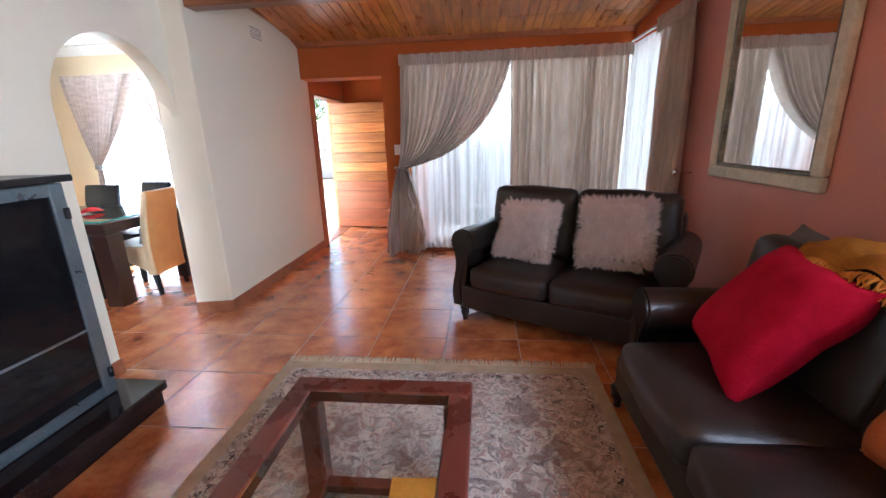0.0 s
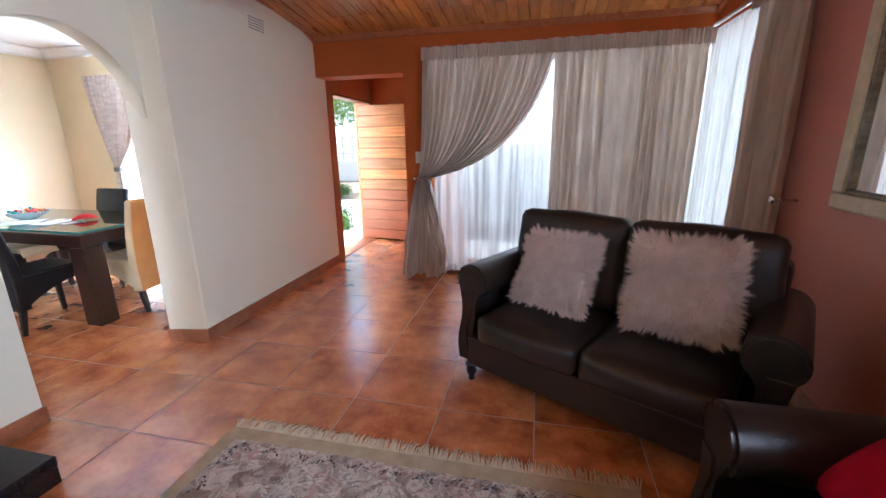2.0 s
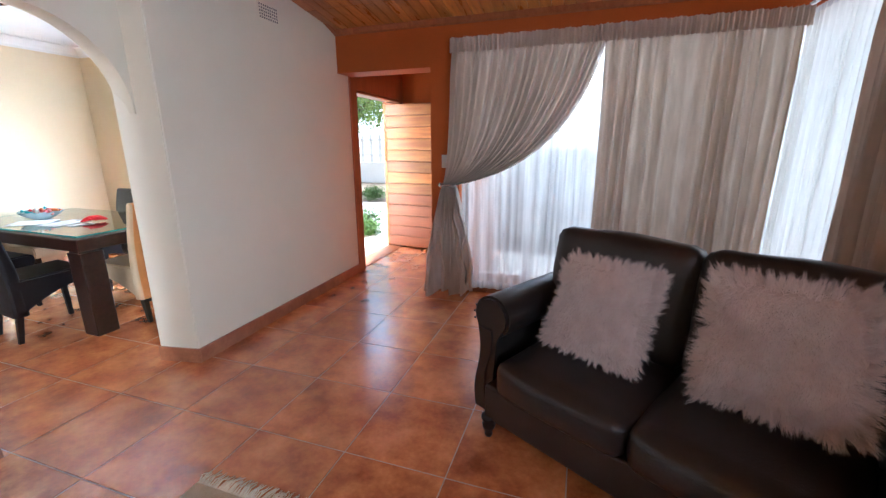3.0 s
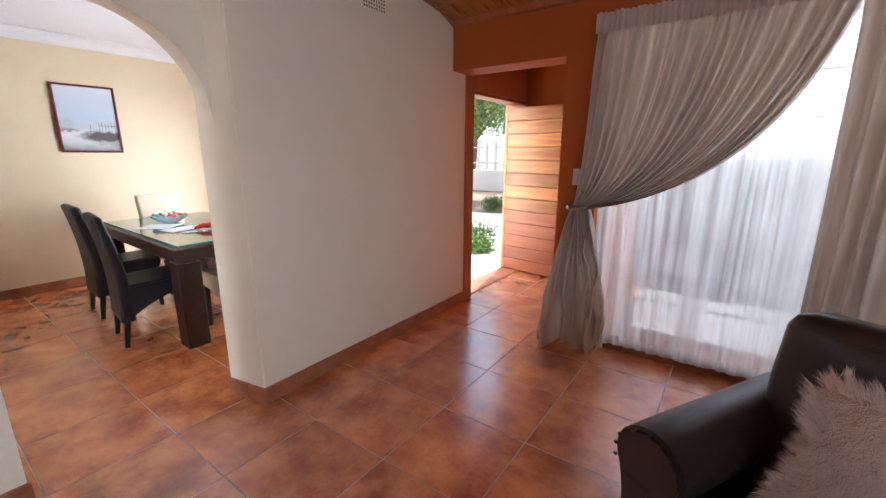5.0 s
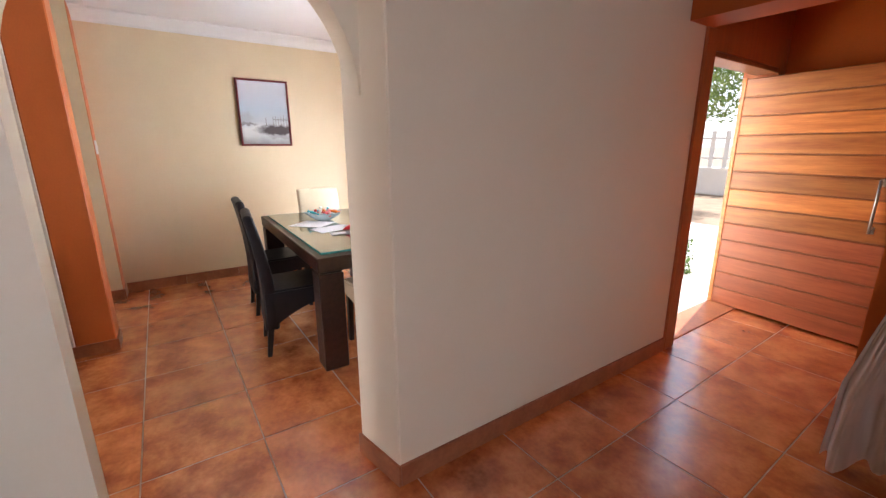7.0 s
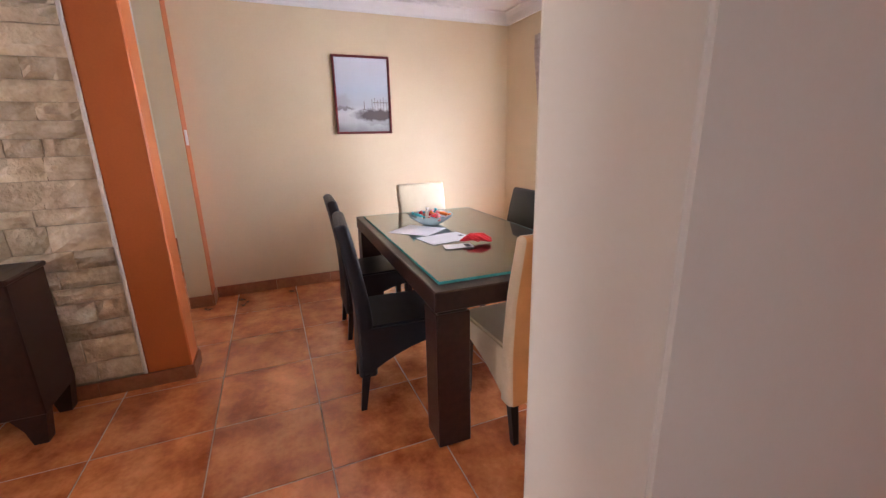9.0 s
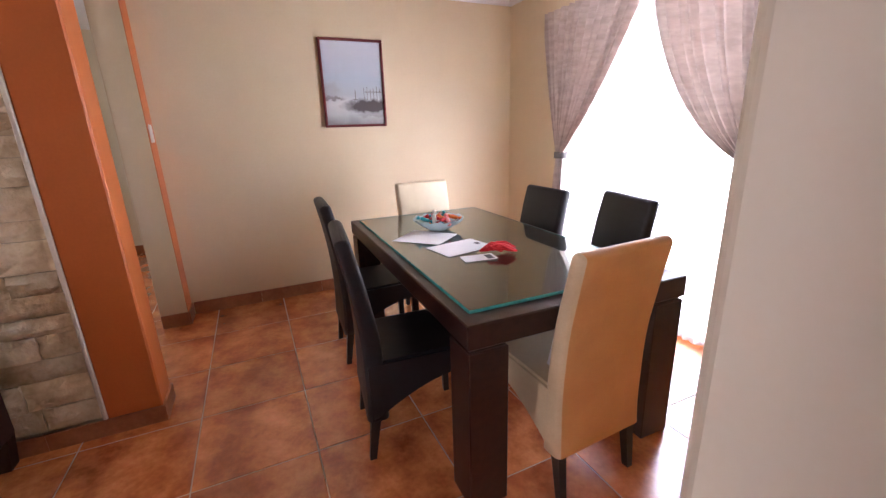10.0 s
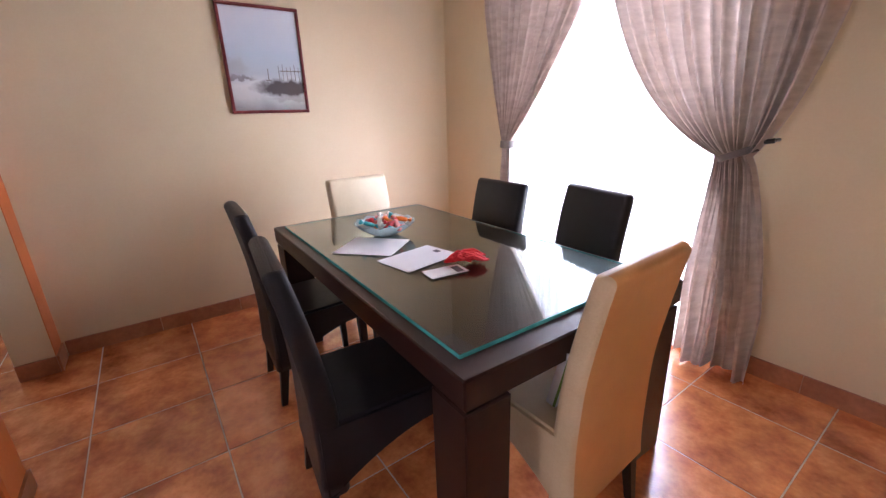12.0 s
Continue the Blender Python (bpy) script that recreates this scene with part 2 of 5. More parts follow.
def fabric(name, c1, c2, through_light, see_through, scale, stretch, bands=None):
    """Woven cloth that lets some light through."""
    m, t, p = nodes_of(name)
    n, ln = t.nodes, t.links
    out = n["Material Output"]
    co = n.new("ShaderNodeTexCoord")
    mp = n.new("ShaderNodeMapping")
    mp.inputs["Scale"].default_value = stretch
    ln.new(co.outputs["Object"], mp.inputs[0])
    noise_node = n.new("ShaderNodeTexNoise")
    noise_node.inputs["Scale"].default_value, noise_node.inputs["Detail"].default_value = scale, 5
    ln.new(mp.outputs[0], noise_node.inputs[0])
    ramp = n.new("ShaderNodeValToRGB")
    ramp.color_ramp.elements[0].position, ramp.color_ramp.elements[1].position = 0.35, 0.65
    ramp.color_ramp.elements[0].color, ramp.color_ramp.elements[1].color = (*c1, 1), (*c2, 1)
    ln.new(noise_node.outputs[0], ramp.inputs[0])
    ln.new(ramp.outputs[0], p.inputs["Base Color"])
    p.inputs["Roughness"].default_value = 0.7 if see_through else 0.40
    p.inputs["Sheen Weight"].default_value = 0.25
    weave = n.new("ShaderNodeTexNoise")
    weave.inputs["Scale"].default_value = 400
    ln.new(co.outputs["Object"], weave.inputs[0])
    b = n.new("ShaderNodeBump")
    b.inputs["Strength"].default_value, b.inputs["Distance"].default_value = 0.15, 0.004
    ln.new(weave.outputs[0], b.inputs["Height"])
    ln.new(b.outputs[0], p.inputs["Normal"])
    tr = n.new("ShaderNodeBsdfTranslucent")
    ln.new(ramp.outputs[0], tr.inputs[0])
    mix1 = n.new("ShaderNodeMixShader")
    mix1.inputs[0].default_value = through_light
    ln.new(p.outputs[0], mix1.inputs[1])
    ln.new(tr.outputs[0], mix1.inputs[2])
    if see_through:
        clear = n.new("ShaderNodeBsdfTransparent")
        mix2 = n.new("ShaderNodeMixShader")
        density_map = n.new("ShaderNodeMapping")
        density_map.inputs["Scale"].default_value = (1, 1, 0.04)
        ln.new(co.outputs["Object"], density_map.inputs[0])
        density = n.new("ShaderNodeTexNoise")
        density.inputs["Scale"].default_value, density.inputs["Detail"].default_value = 16, 3
        ln.new(density_map.outputs[0], density.inputs[0])
        span = n.new("ShaderNodeMapRange")
        span.inputs["From Min"].default_value, span.inputs["From Max"].default_value = 0.32, 0.68
        span.inputs["To Min"].default_value, span.inputs["To Max"].default_value = see_through * 0.3, see_through * 1.7
        ln.new(density.outputs[0], span.inputs[0])
        ln.new(span.outputs[0], mix2.inputs[0])
        ln.new(mix1.outputs[0], mix2.inputs[1])
        ln.new(clear.outputs[0], mix2.inputs[2])
        ln.new(mix2.outputs[0], out.inputs[0])
    else:
        ln.new(mix1.outputs[0], out.inputs[0])
    return m


TAUPE = fabric("taupe_satin_curtain", (0.63, 0.525, 0.43), (0.77, 0.655, 0.55), 0.24, 0.0, 3, (4, 4, 1))
BLUSH = fabric("blush_streaked_curtain", (0.44, 0.355, 0.30), (0.56, 0.465, 0.40), 0.16, 0.0, 4, (2, 2, 7))
SHEER = fabric("white_sheer_voile", (0.83, 0.82, 0.79), (0.88, 0.87, 0.84), 0.66, 0.24, 6, (6, 6, 1))
SHEER_DENSE = fabric("white_dense_voile", (0.82, 0.83, 0.83), (0.87, 0.88, 0.88), 0.65, 0.20, 6, (6, 6, 1))


LINING = fabric("pale_curtain_lining", (0.66, 0.58, 0.50), (0.76, 0.68, 0.60), 0.25, 0.0, 3, (4, 4, 1))
DINING_VOILE = fabric("white_dining_voile", (0.82, 0.82, 0.81), (0.87, 0.87, 0.86), 0.65, 0.32, 6, (6, 6, 1))
CORNER_VOILE = fabric("white_corner_voile", (0.74, 0.72, 0.68), (0.80, 0.78, 0.74), 0.30, 0.02, 6, (6, 6, 1))


def glass_material(name, color, rough=0.0):
    m, t, p = nodes_of(name)
    p.inputs["Base Color"].default_value = (*color, 1)
    p.inputs["Roughness"].default_value = rough
    p.inputs["Transmission Weight"].default_value = 1.0
    p.inputs["IOR"].default_value = 1.45
    return m


GLASS = glass_material("window_glass", (0.97, 0.99, 0.98))
TABLE_GLASS = glass_material("green_edged_table_glass", (0.86, 0.96, 0.93))
GLASS_EDGE = surface("polished_teal_glass_edge", (0.05, 0.30, 0.28), (0.09, 0.42, 0.39), 9, 0.12, 0.0, 60, spec=0.8)
BOWL_GLASS = glass_material("aqua_bowl_glass", (0.74, 0.92, 0.93))
BOWL_GLASS.node_tree.nodes["Principled BSDF"].inputs["Transmission Weight"].default_value = 0.4
m, t, p = nodes_of("mirror_silver")
p.inputs["Metallic"].default_value, p.inputs["Roughness"].default_value = 1.0, 0.02
p.inputs["Base Color"].default_value = (0.86, 0.88, 0.87, 1)
MIRROR = m


def rug_material():
    m, t, p = nodes_of("faded_persian_rug_pile")
    n, ln = t.nodes, t.links
    co = n.new("ShaderNodeTexCoord")
    warp = n.new("ShaderNodeTexNoise")
    warp.inputs["Scale"].default_value, warp.inputs["Detail"].default_value = 9, 3
    ln.new(co.outputs["Object"], warp.inputs[0])
    add = n.new("ShaderNodeMix")
    add.data_type, add.blend_type = "RGBA", "LINEAR_LIGHT"
    add.inputs[0].default_value = 0.11
    ln.new(co.outputs["Object"], add.inputs[6])
    ln.new(warp.outputs["Color"], add.inputs[7])
    cells = n.new("ShaderNodeTexVoronoi")
    cells.inputs["Scale"].default_value = 34
    ln.new(add.outputs[2], cells.inputs[0])
    ramp = n.new("ShaderNodeValToRGB")
    cols = [(0.0, (0.60, 0.50, 0.43)), (0.22, (0.46, 0.24, 0.20)), (0.36, (0.70, 0.61, 0.53)), (0.52, (0.14, 0.14, 0.15)), (0.60, (0.64, 0.52, 0.45)), (0.76, (0.33, 0.31, 0.27)), (0.86, (0.76, 0.69, 0.61))]
    ramp.color_ramp.elements[0].color = (*cols[0][1], 1)
    ramp.color_ramp.elements[1].position, ramp.color_ramp.elements[1].color = cols[1][0], (*cols[1][1], 1)
    for pos, c in cols[2:]:
        e = ramp.color_ramp.elements.new(pos)
        e.color = (*c, 1)
    sep = n.new("ShaderNodeSeparateColor")
    ln.new(cells.outputs["Color"], sep.inputs[0])
    ln.new(sep.outputs[0], ramp.inputs[0])
    lines = n.new("ShaderNodeTexVoronoi")
    lines.feature = "DISTANCE_TO_EDGE"
    lines.inputs["Scale"].default_value = 15
    ln.new(add.outputs[2], lines.inputs[0])
    lr = n.new("ShaderNodeValToRGB")
    lr.color_ramp.elements[0].position, lr.color_ramp.elements[1].position = 0.02, 0.07
    lr.color_ramp.elements[0].color, lr.color_ramp.elements[1].color = (0.40, 0.36, 0.37, 1), (1, 1, 1, 1)
    ln.new(lines.outputs[0], lr.inputs[0])
    mul = n.new("ShaderNodeMix")
    mul.data_type, mul.blend_type = "RGBA", "MULTIPLY"
    mul.inputs[0].default_value = 0.8
    ln.new(ramp.outputs[0], mul.inputs[6])
    ln.new(lr.outputs[0], mul.inputs[7])
    scroll = n.new("ShaderNodeTexNoise")
    scroll.inputs["Scale"].default_value, scroll.inputs["Detail"].default_value = 13, 1
    ln.new(add.outputs[2], scroll.inputs[0])
    sr = n.new("ShaderNodeValToRGB")
    sr.color_ramp.elements[0].position, sr.color_ramp.elements[1].position = 0.44, 0.56
    sr.color_ramp.elements[0].color, sr.color_ramp.elements[1].color = (0, 0, 0, 1), (0, 0, 0, 1)
    peak = sr.color_ramp.elements.new(0.5)
    peak.color = (0.85, 0.85, 0.85, 1)
    ln.new(scroll.outputs[0], sr.inputs[0])
    light_mix = n.new("ShaderNodeMix")
    light_mix.data_type = "RGBA"
    ln.new(sr.outputs[0], light_mix.inputs[0])
    ln.new(mul.outputs[2], light_mix.inputs[6])
    light_mix.inputs[7].default_value = (0.78, 0.71, 0.62, 1)
    fade = n.new("ShaderNodeTexNoise")
    fade.inputs["Scale"].default_value, fade.inputs["Detail"].default_value = 3.5, 6
    ln.new(co.outputs["Object"], fade.inputs[0])
    mx = n.new("ShaderNodeMix")
    mx.data_type = "RGBA"
    weak = n.new("ShaderNodeMath")
    weak.operation = "MULTIPLY"
    ln.new(fade.outputs[0], weak.inputs[0])
    weak.inputs[1].default_value = 0.5
    ln.new(weak.outputs[0], mx.inputs[0])
    ln.new(light_mix.outputs[2], mx.inputs[6])
    mx.inputs[7].default_value = (0.60, 0.50, 0.43, 1)
    patch = n.new("ShaderNodeTexNoise")
    patch.inputs["Scale"].default_value, patch.inputs["Detail"].default_value = 6.5, 5
    ln.new(add.outputs[2], patch.inputs[0])
    pr = n.new("ShaderNodeMapRange")
    pr.inputs["From Min"].default_value, pr.inputs["From Max"].default_value = 0.52, 0.62
    pr.inputs["To Max"].default_value = 0.62
    ln.new(patch.outputs[0], pr.inputs[0])
    worn = n.new("ShaderNodeMix")
    worn.data_type = "RGBA"
    ln.new(pr.outputs[0], worn.inputs[0])
    ln.new(mx.outputs[2], worn.inputs[6])
    worn.inputs[7].default_value = (0.20, 0.125, 0.095, 1)
    ln.new(worn.outputs[2], p.inputs["Base Color"])
    p.inputs["Roughness"].default_value = 0.95
    pile = n.new("ShaderNodeTexNoise")
    pile.inputs["Scale"].default_value = 260
    ln.new(co.outputs["Object"], pile.inputs[0])
    b = n.new("ShaderNodeBump")
    b.inputs["Strength"].default_value, b.inputs["Distance"].default_value = 0.6, 0.006
    ln.new(pile.outputs[0], b.inputs["Height"])
    ln.new(b.outputs[0], p.inputs["Normal"])
    return m


RUG = rug_material()
RUG_EDGE = surface("rug_border_wool", (0.46, 0.35, 0.21), (0.60, 0.48, 0.32), 12, 0.95, 0.5, 200)
RUG_DARK = surface("rug_dark_motif_wool", (0.05, 0.05, 0.06), (0.10, 0.09, 0.09), 12, 0.95, 0.5, 200)


def painting_material():
    """A pale harbour scene: sky above, dark reeds and water below."""
    m, t, p = nodes_of("harbour_painting_canvas")
    n, ln = t.nodes, t.links
    co = n.new("ShaderNodeTexCoord")
    sep = n.new("ShaderNodeSeparateXYZ")
    ln.new(co.outputs["Object"], sep.inputs[0])
    cloud = n.new("ShaderNodeTexNoise")
    cloud.inputs["Scale"].default_value, cloud.inputs["Detail"].default_value = 7, 5
    ln.new(co.outputs["Object"], cloud.inputs[0])
    wob = n.new("ShaderNodeMath")
    wob.operation = "MULTIPLY_ADD"
    ln.new(cloud.outputs[0], wob.inputs[0])
    wob.inputs[1].default_value = 0.10
    ln.new(sep.outputs[2], wob.inputs[2])
    mr = n.new("ShaderNodeMapRange")
    mr.inputs["From Min"].default_value, mr.inputs["From Max"].default_value = -0.27, 0.40
    ln.new(wob.outputs[0], mr.inputs[0])
    ramp = n.new("ShaderNodeValToRGB")
    stops = [(0.0, (0.24, 0.24, 0.23)), (0.12, (0.45, 0.46, 0.45)), (0.24, (0.56, 0.56, 0.54)), (0.34, (0.42, 0.45, 0.47)), (0.55, (0.42, 0.49, 0.55)), (0.78, (0.52, 0.55, 0.60)), (1.0, (0.60, 0.62, 0.66))]
    ramp.color_ramp.elements[0].color = (*stops[0][1], 1)
    ramp.color_ramp.elements[1].position, ramp.color_ramp.elements[1].color = 1.0, (*stops[-1][1], 1)
    for pos, c in stops[1:-1]:
        e = ramp.color_ramp.elements.new(pos)
        e.color = (*c, 1)
    ln.new(mr.outputs[0], ramp.inputs[0])
    color = ramp.outputs[0]
    warped = n.new("ShaderNodeMix")
    warped.data_type, warped.blend_type = "RGBA", "LINEAR_LIGHT"
    warped.inputs[0].default_value = 0.035
    streak = n.new("ShaderNodeTexNoise")
    streak.inputs["Scale"].default_value, streak.inputs["Detail"].default_value = 22, 4
    ln.new(co.outputs["Object"], streak.inputs[0])
    ln.new(co.outputs["Object"], warped.inputs[6])
    ln.new(streak.outputs["Color"], warped.inputs[7])
    for place, size, tone, most in (((0.0, 0.13, -0.175), (1, 0.29, 0.075), (0.06, 0.045, 0.04, 1), 0.97), ((0.0, 0.15, -0.25), (1, 0.2, 0.03), (0.25, 0.24, 0.23, 1), 0.6), ((0.0, -0.22, -0.113), (1, 0.17, 0.022), (0.16, 0.14, 0.13, 1), 0.9), ((0.0, -0.20, -0.06), (1, 0.10, 0.09), (0.34, 0.33, 0.34, 1), 0.5)):
        mp = n.new("ShaderNodeMapping")
        mp.vector_type = "TEXTURE"
        mp.inputs["Location"].default_value, mp.inputs["Scale"].default_value = place, size
        ln.new(warped.outputs[2], mp.inputs[0])
        ball = n.new("ShaderNodeTexGradient")
        ball.gradient_type = "SPHERICAL"
        ln.new(mp.outputs[0], ball.inputs[0])
        soft = n.new("ShaderNodeMapRange")
        soft.inputs["From Min"].default_value, soft.inputs["From Max"].default_value = 0.08, 0.5
        soft.inputs["To Max"].default_value = most
        ln.new(ball.outputs["Fac"], soft.inputs[0])
        lay = n.new("ShaderNodeMix")
        lay.data_type = "RGBA"
        ln.new(soft.outputs[0], lay.inputs[0])
        ln.new(color, lay.inputs[6])
        lay.inputs[7].default_value = tone
        color = lay.outputs[2]
    ln.new(color, p.inputs["Base Color"])
    p.inputs["Roughness"].default_value = 0.55
    return m


PAINTING = painting_material()
REED = surface("painted_reeds", (0.11, 0.09, 0.075), (0.28, 0.23, 0.19), 25, 0.6, 0.2, 90)

# ---- mesh helpers ----


def mesh_object(name, bm, material, smooth=False):
    me = bpy.data.meshes.new(name)
    bmesh.ops.recalc_face_normals(bm, faces=bm.faces)
    bm.to_mesh(me)
    bm.free()
    if smooth:
        for f in me.polygons:
            f.use_smooth = True
    if material:
        me.materials.append(material)
    return new(name, me)


def part(name, bm, material, parent, label="", smooth=False):
    ob = mesh_object(name, bm, material, smooth)
    ob.parent = parent
    if label:
        tagged(ob, label)
    return ob


def thing(name, label, category, m=None, group="", kind=""):
    ob = new(name)
    ob.empty_display_size = 0.1
    ob.matrix_basis = m or Matrix.Identity(4)
    return tagged(ob, label, category, group, kind)


def box(bm, x0, x1, y0, y1, z0, z1, bevel=0.0, m=None, seg=1):
    made = bmesh.ops.create_cube(bm, size=1.0)["verts"]
    bmesh.ops.scale(bm, vec=(x1 - x0, y1 - y0, z1 - z0), verts=made)
    bmesh.ops.translate(bm, vec=((x0 + x1) / 2, (y0 + y1) / 2, (z0 + z1) / 2), verts=made)
    if m is not None:
        bmesh.ops.transform(bm, matrix=m, verts=made)
    if bevel:
        edges = {e for v in made for e in v.link_edges}
        bmesh.ops.bevel(bm, geom=list(edges), offset=bevel, segments=seg, affect="EDGES", profile=0.5)


def boxes(*spans, bevel=0.0, seg=1):
    bm = bmesh.new()
    for sp in spans:
        box(bm, *sp, bevel=bevel, seg=seg)
    return bm


def tube(bm, a, b, r0, r1=None, sides=12, caps=True):
    a, b = Vector(a), Vector(b)
    r1 = r0 if r1 is None else r1
    q = (b - a).to_track_quat("Z", "Y").to_matrix()
    rings = []
    for c, r in ((a, r0), (b, r1)):
        rings.append([bm.verts.new(c + q @ Vector((r * math.cos(k * math.tau / sides), r * math.sin(k * math.tau / sides), 0))) for k in range(sides)])
    for k in range(sides):
        bm.faces.new((rings[0][k], rings[0][(k + 1) % sides], rings[1][(k + 1) % sides], rings[1][k]))
    if caps:
        bm.faces.new(rings[0][::-1])
        bm.faces.new(rings[1])


def lathe(bm, profile, sides=16, centre=(0, 0, 0)):
    """Turns (radius, height) pairs round the z axis."""
    rings = []
    for r, z in profile:
        rings.append([bm.verts.new((centre[0] + r * math.cos(k * math.tau / sides), centre[1] + r * math.sin(k * math.tau / sides), centre[2] + z)) for k in range(sides)])
    for a, b in zip(rings, rings[1:]):
        for k in range(sides):
            bm.faces.new((a[k], a[(k + 1) % sides], b[(k + 1) % sides], b[k]))
    bm.faces.new(rings[0][::-1])
    bm.faces.new(rings[-1])


def prism(bm, outline, axis, lo, hi):
    """Extrudes a closed outline of (a, b) pairs along x, y or z."""
    def at(a, b, c):
        return {"x": (c, a, b), "y": (a, c, b), "z": (a, b, c)}[axis]
    low = [bm.verts.new(at(a, b, lo)) for a, b in outline]
    high = [bm.verts.new(at(a, b, hi)) for a, b in outline]
    n = len(outline)
    for k in range(n):
        bm.faces.new((low[k], low[(k + 1) % n], high[(k + 1) % n], high[k]))
    bm.faces.new(low[::-1])
    bm.faces.new(high)


def crease(bm, degrees=38):
    """Keep edges sharper than this angle crisp under smooth shading."""
    bm.normal_update()
    for e in bm.edges:
        if len(e.link_faces) == 2 and e.calc_face_angle() > radians(degrees):
            e.smooth = False


def soft_box(bm, centre, size, r, puff=0.0, n=10, m=None, wobble=0.0):
    """A cushion: a box with rounded edges, swollen by puff in the middle of its faces."""
    c = n + 1
    lattice = {}

    def corner(i, j, k):
        if (i, j, k) not in lattice:
            lattice[i, j, k] = bm.verts.new((2 * i / c - 1, 2 * j / c - 1, 2 * k / c - 1))
        return lattice[i, j, k]
    for side in (0, c):
        for i in range(c):
            for j in range(c):
                ring = ((i, j), (i + 1, j), (i + 1, j + 1), (i, j + 1))
                bm.faces.new([corner(side, p, q) for p, q in ring])
                bm.faces.new([corner(p, side, q) for p, q in ring])
                bm.faces.new([corner(p, q, side) for p, q in ring])
    verts = list(lattice.values())
    half = Vector(size) / 2
    for v in verts:
        u = v.co.copy()
        core = Vector([max(-(half[i] - r), min(half[i] - r, u[i] * half[i])) for i in range(3)])
        d = Vector([u[i] * half[i] - core[i] for i in range(3)])
        q = core + (d.normalized() * r if d.length > 1e-6 else d)
        for i in range(3):
            j, k = (i + 1) % 3, (i + 2) % 3
            if abs(u[i]) > 0.999:
                q[i] += math.copysign(puff * (1 - u[j] ** 2) * (1 - u[k] ** 2), u[i])
        if wobble:
            q += wobble * noise.noise_vector(q * 5.0 + Vector(centre))
        v.co = q + Vector(centre)
    if m is not None:
        bmesh.ops.transform(bm, matrix=m, verts=verts)


def structure(name, bm, material, label, smooth=False):
    return tagged(mesh_object(name, bm, material, smooth), label, name.split("_")[0], kind="structure")


# ---- plan ----
YF = 5.36      # inner face of the front wall
XR = 1.80      # inner face of the lounge's wall with the mirror
XP = -1.97     # lounge face of the pier
XA = -2.12     # lounge face of the arched wall
XB = -2.245     # dining face of the arched wall
XQ = -2.28     # dining face of the pier
XD = -5.65     # dining wall with the painting
BACK = -2.6
P = 0.505
GX, GY = -0.093, 3.02


def ceiling_z(y):
    return 2.47 + 0.135 * (YF - y) if y > 1.2 else 2.47 + 0.135 * (YF - 1.2) - 0.135 * (1.2 - y)


# floor slab
bm = boxes((-8.4, XR + 0.1, BACK - 0.1, YF + 0.24, -0.12, -0.0015), (-2.05, -0.75, YF + 0.24, 7.0, -0.12, -0.0015))
FLOOR = structure("floor", bm, GROUT, "terracotta tiled floor with pale sandy grout")

# pier wall between lounge and dining room
bm = bmesh.new()
nose = [(XQ + 0.04 - 0.04 * math.cos(radians(a)), 3.433 - 0.04 * math.sin(radians(a))) for a in range(0, 79, 13)]
prism(bm, [(XP, 3.444), (XP, 5.56), (XQ, 5.56)] + nose, "z", 0, 2.72)
bmesh.ops.bevel(bm, geom=[e for e in bm.edges if abs(e.verts[0].co.z - e.verts[1].co.z) > 1 and e.verts[0].co.x > XP - 0.01], offset=0.007, segments=3, affect="EDGES")
structure("wall_pier", bm, WHITE_WALL, "off-white painted wall beside the arch")
# arched wall
AY0, AY1, SPRING = 2.475, 3.409, 1.60
AC, AR = (AY0 + AY1) / 2, (AY1 - AY0) / 2
bm = bmesh.new()
outline = [(BACK, 0), (AY0, 0), (AY0, SPRING)]
for k in range(1, 28):
    a = math.pi - math.pi * k / 28
    outline.append((AC + AR * math.cos(a), SPRING + AR * math.sin(a)))
outline += [(AY1, SPRING), (3.46, SPRING), (3.46, 3.06), (1.2, 3.06), (BACK, 2.7)]
prism(bm, outline, "x", XB, XA)
structure("wall_arch", bm, WHITE_WALL, "off-white wall with a round-headed arch")

# front wall of the lounge, with the passage to the porch and the window
bm = boxes((-2.22, -1.0, YF, YF + 0.26, 2.10, 3.0), (-1.0, -0.72, YF, YF + 0.26, 0, 3.0), (-0.72, XR + 0.25, YF, YF + 0.25, 2.30, 3.0), (-0.72, XR + 0.25, YF, YF + 0.25, 0, 0.10))
structure("wall_front", bm, RUST, "rust-painted front wall round the large window")
# wall with the mirror, and the corner window in it
structure("wall_mirror", boxes((XR, XR + 0.25, 1.30, 4.30, 0, 3.2)), PINK, "brick-red painted wall behind the sofas")
# unseen opening, added for the side fill lamp
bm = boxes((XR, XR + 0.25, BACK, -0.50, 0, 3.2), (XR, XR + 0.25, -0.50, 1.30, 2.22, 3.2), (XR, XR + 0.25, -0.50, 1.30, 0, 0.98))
structure("wall_side_window", bm, PINK, "brick-red painted wall round an unseen added window")
bm = boxes((XR, XR + 0.25, 4.30, YF, 2.30, 3.2), (XR, XR + 0.25, 4.30, YF, 0, 0.10))
structure("wall_corner_window", bm, RUST, "rust-painted lintel and plinth of the corner window")
# the gap is left for an added, unseen window
bm = boxes((-8.4, -4.0, BACK - 0.2, BACK, 0, 3.2), (-2.4, XR + 0.25, BACK - 0.2, BACK, 0, 3.2), (-4.0, -2.4, BACK - 0.2, BACK, 2.2, 3.2))
structure("wall_back", bm, WHITE_WALL, "plain off-white wall closing the rooms")

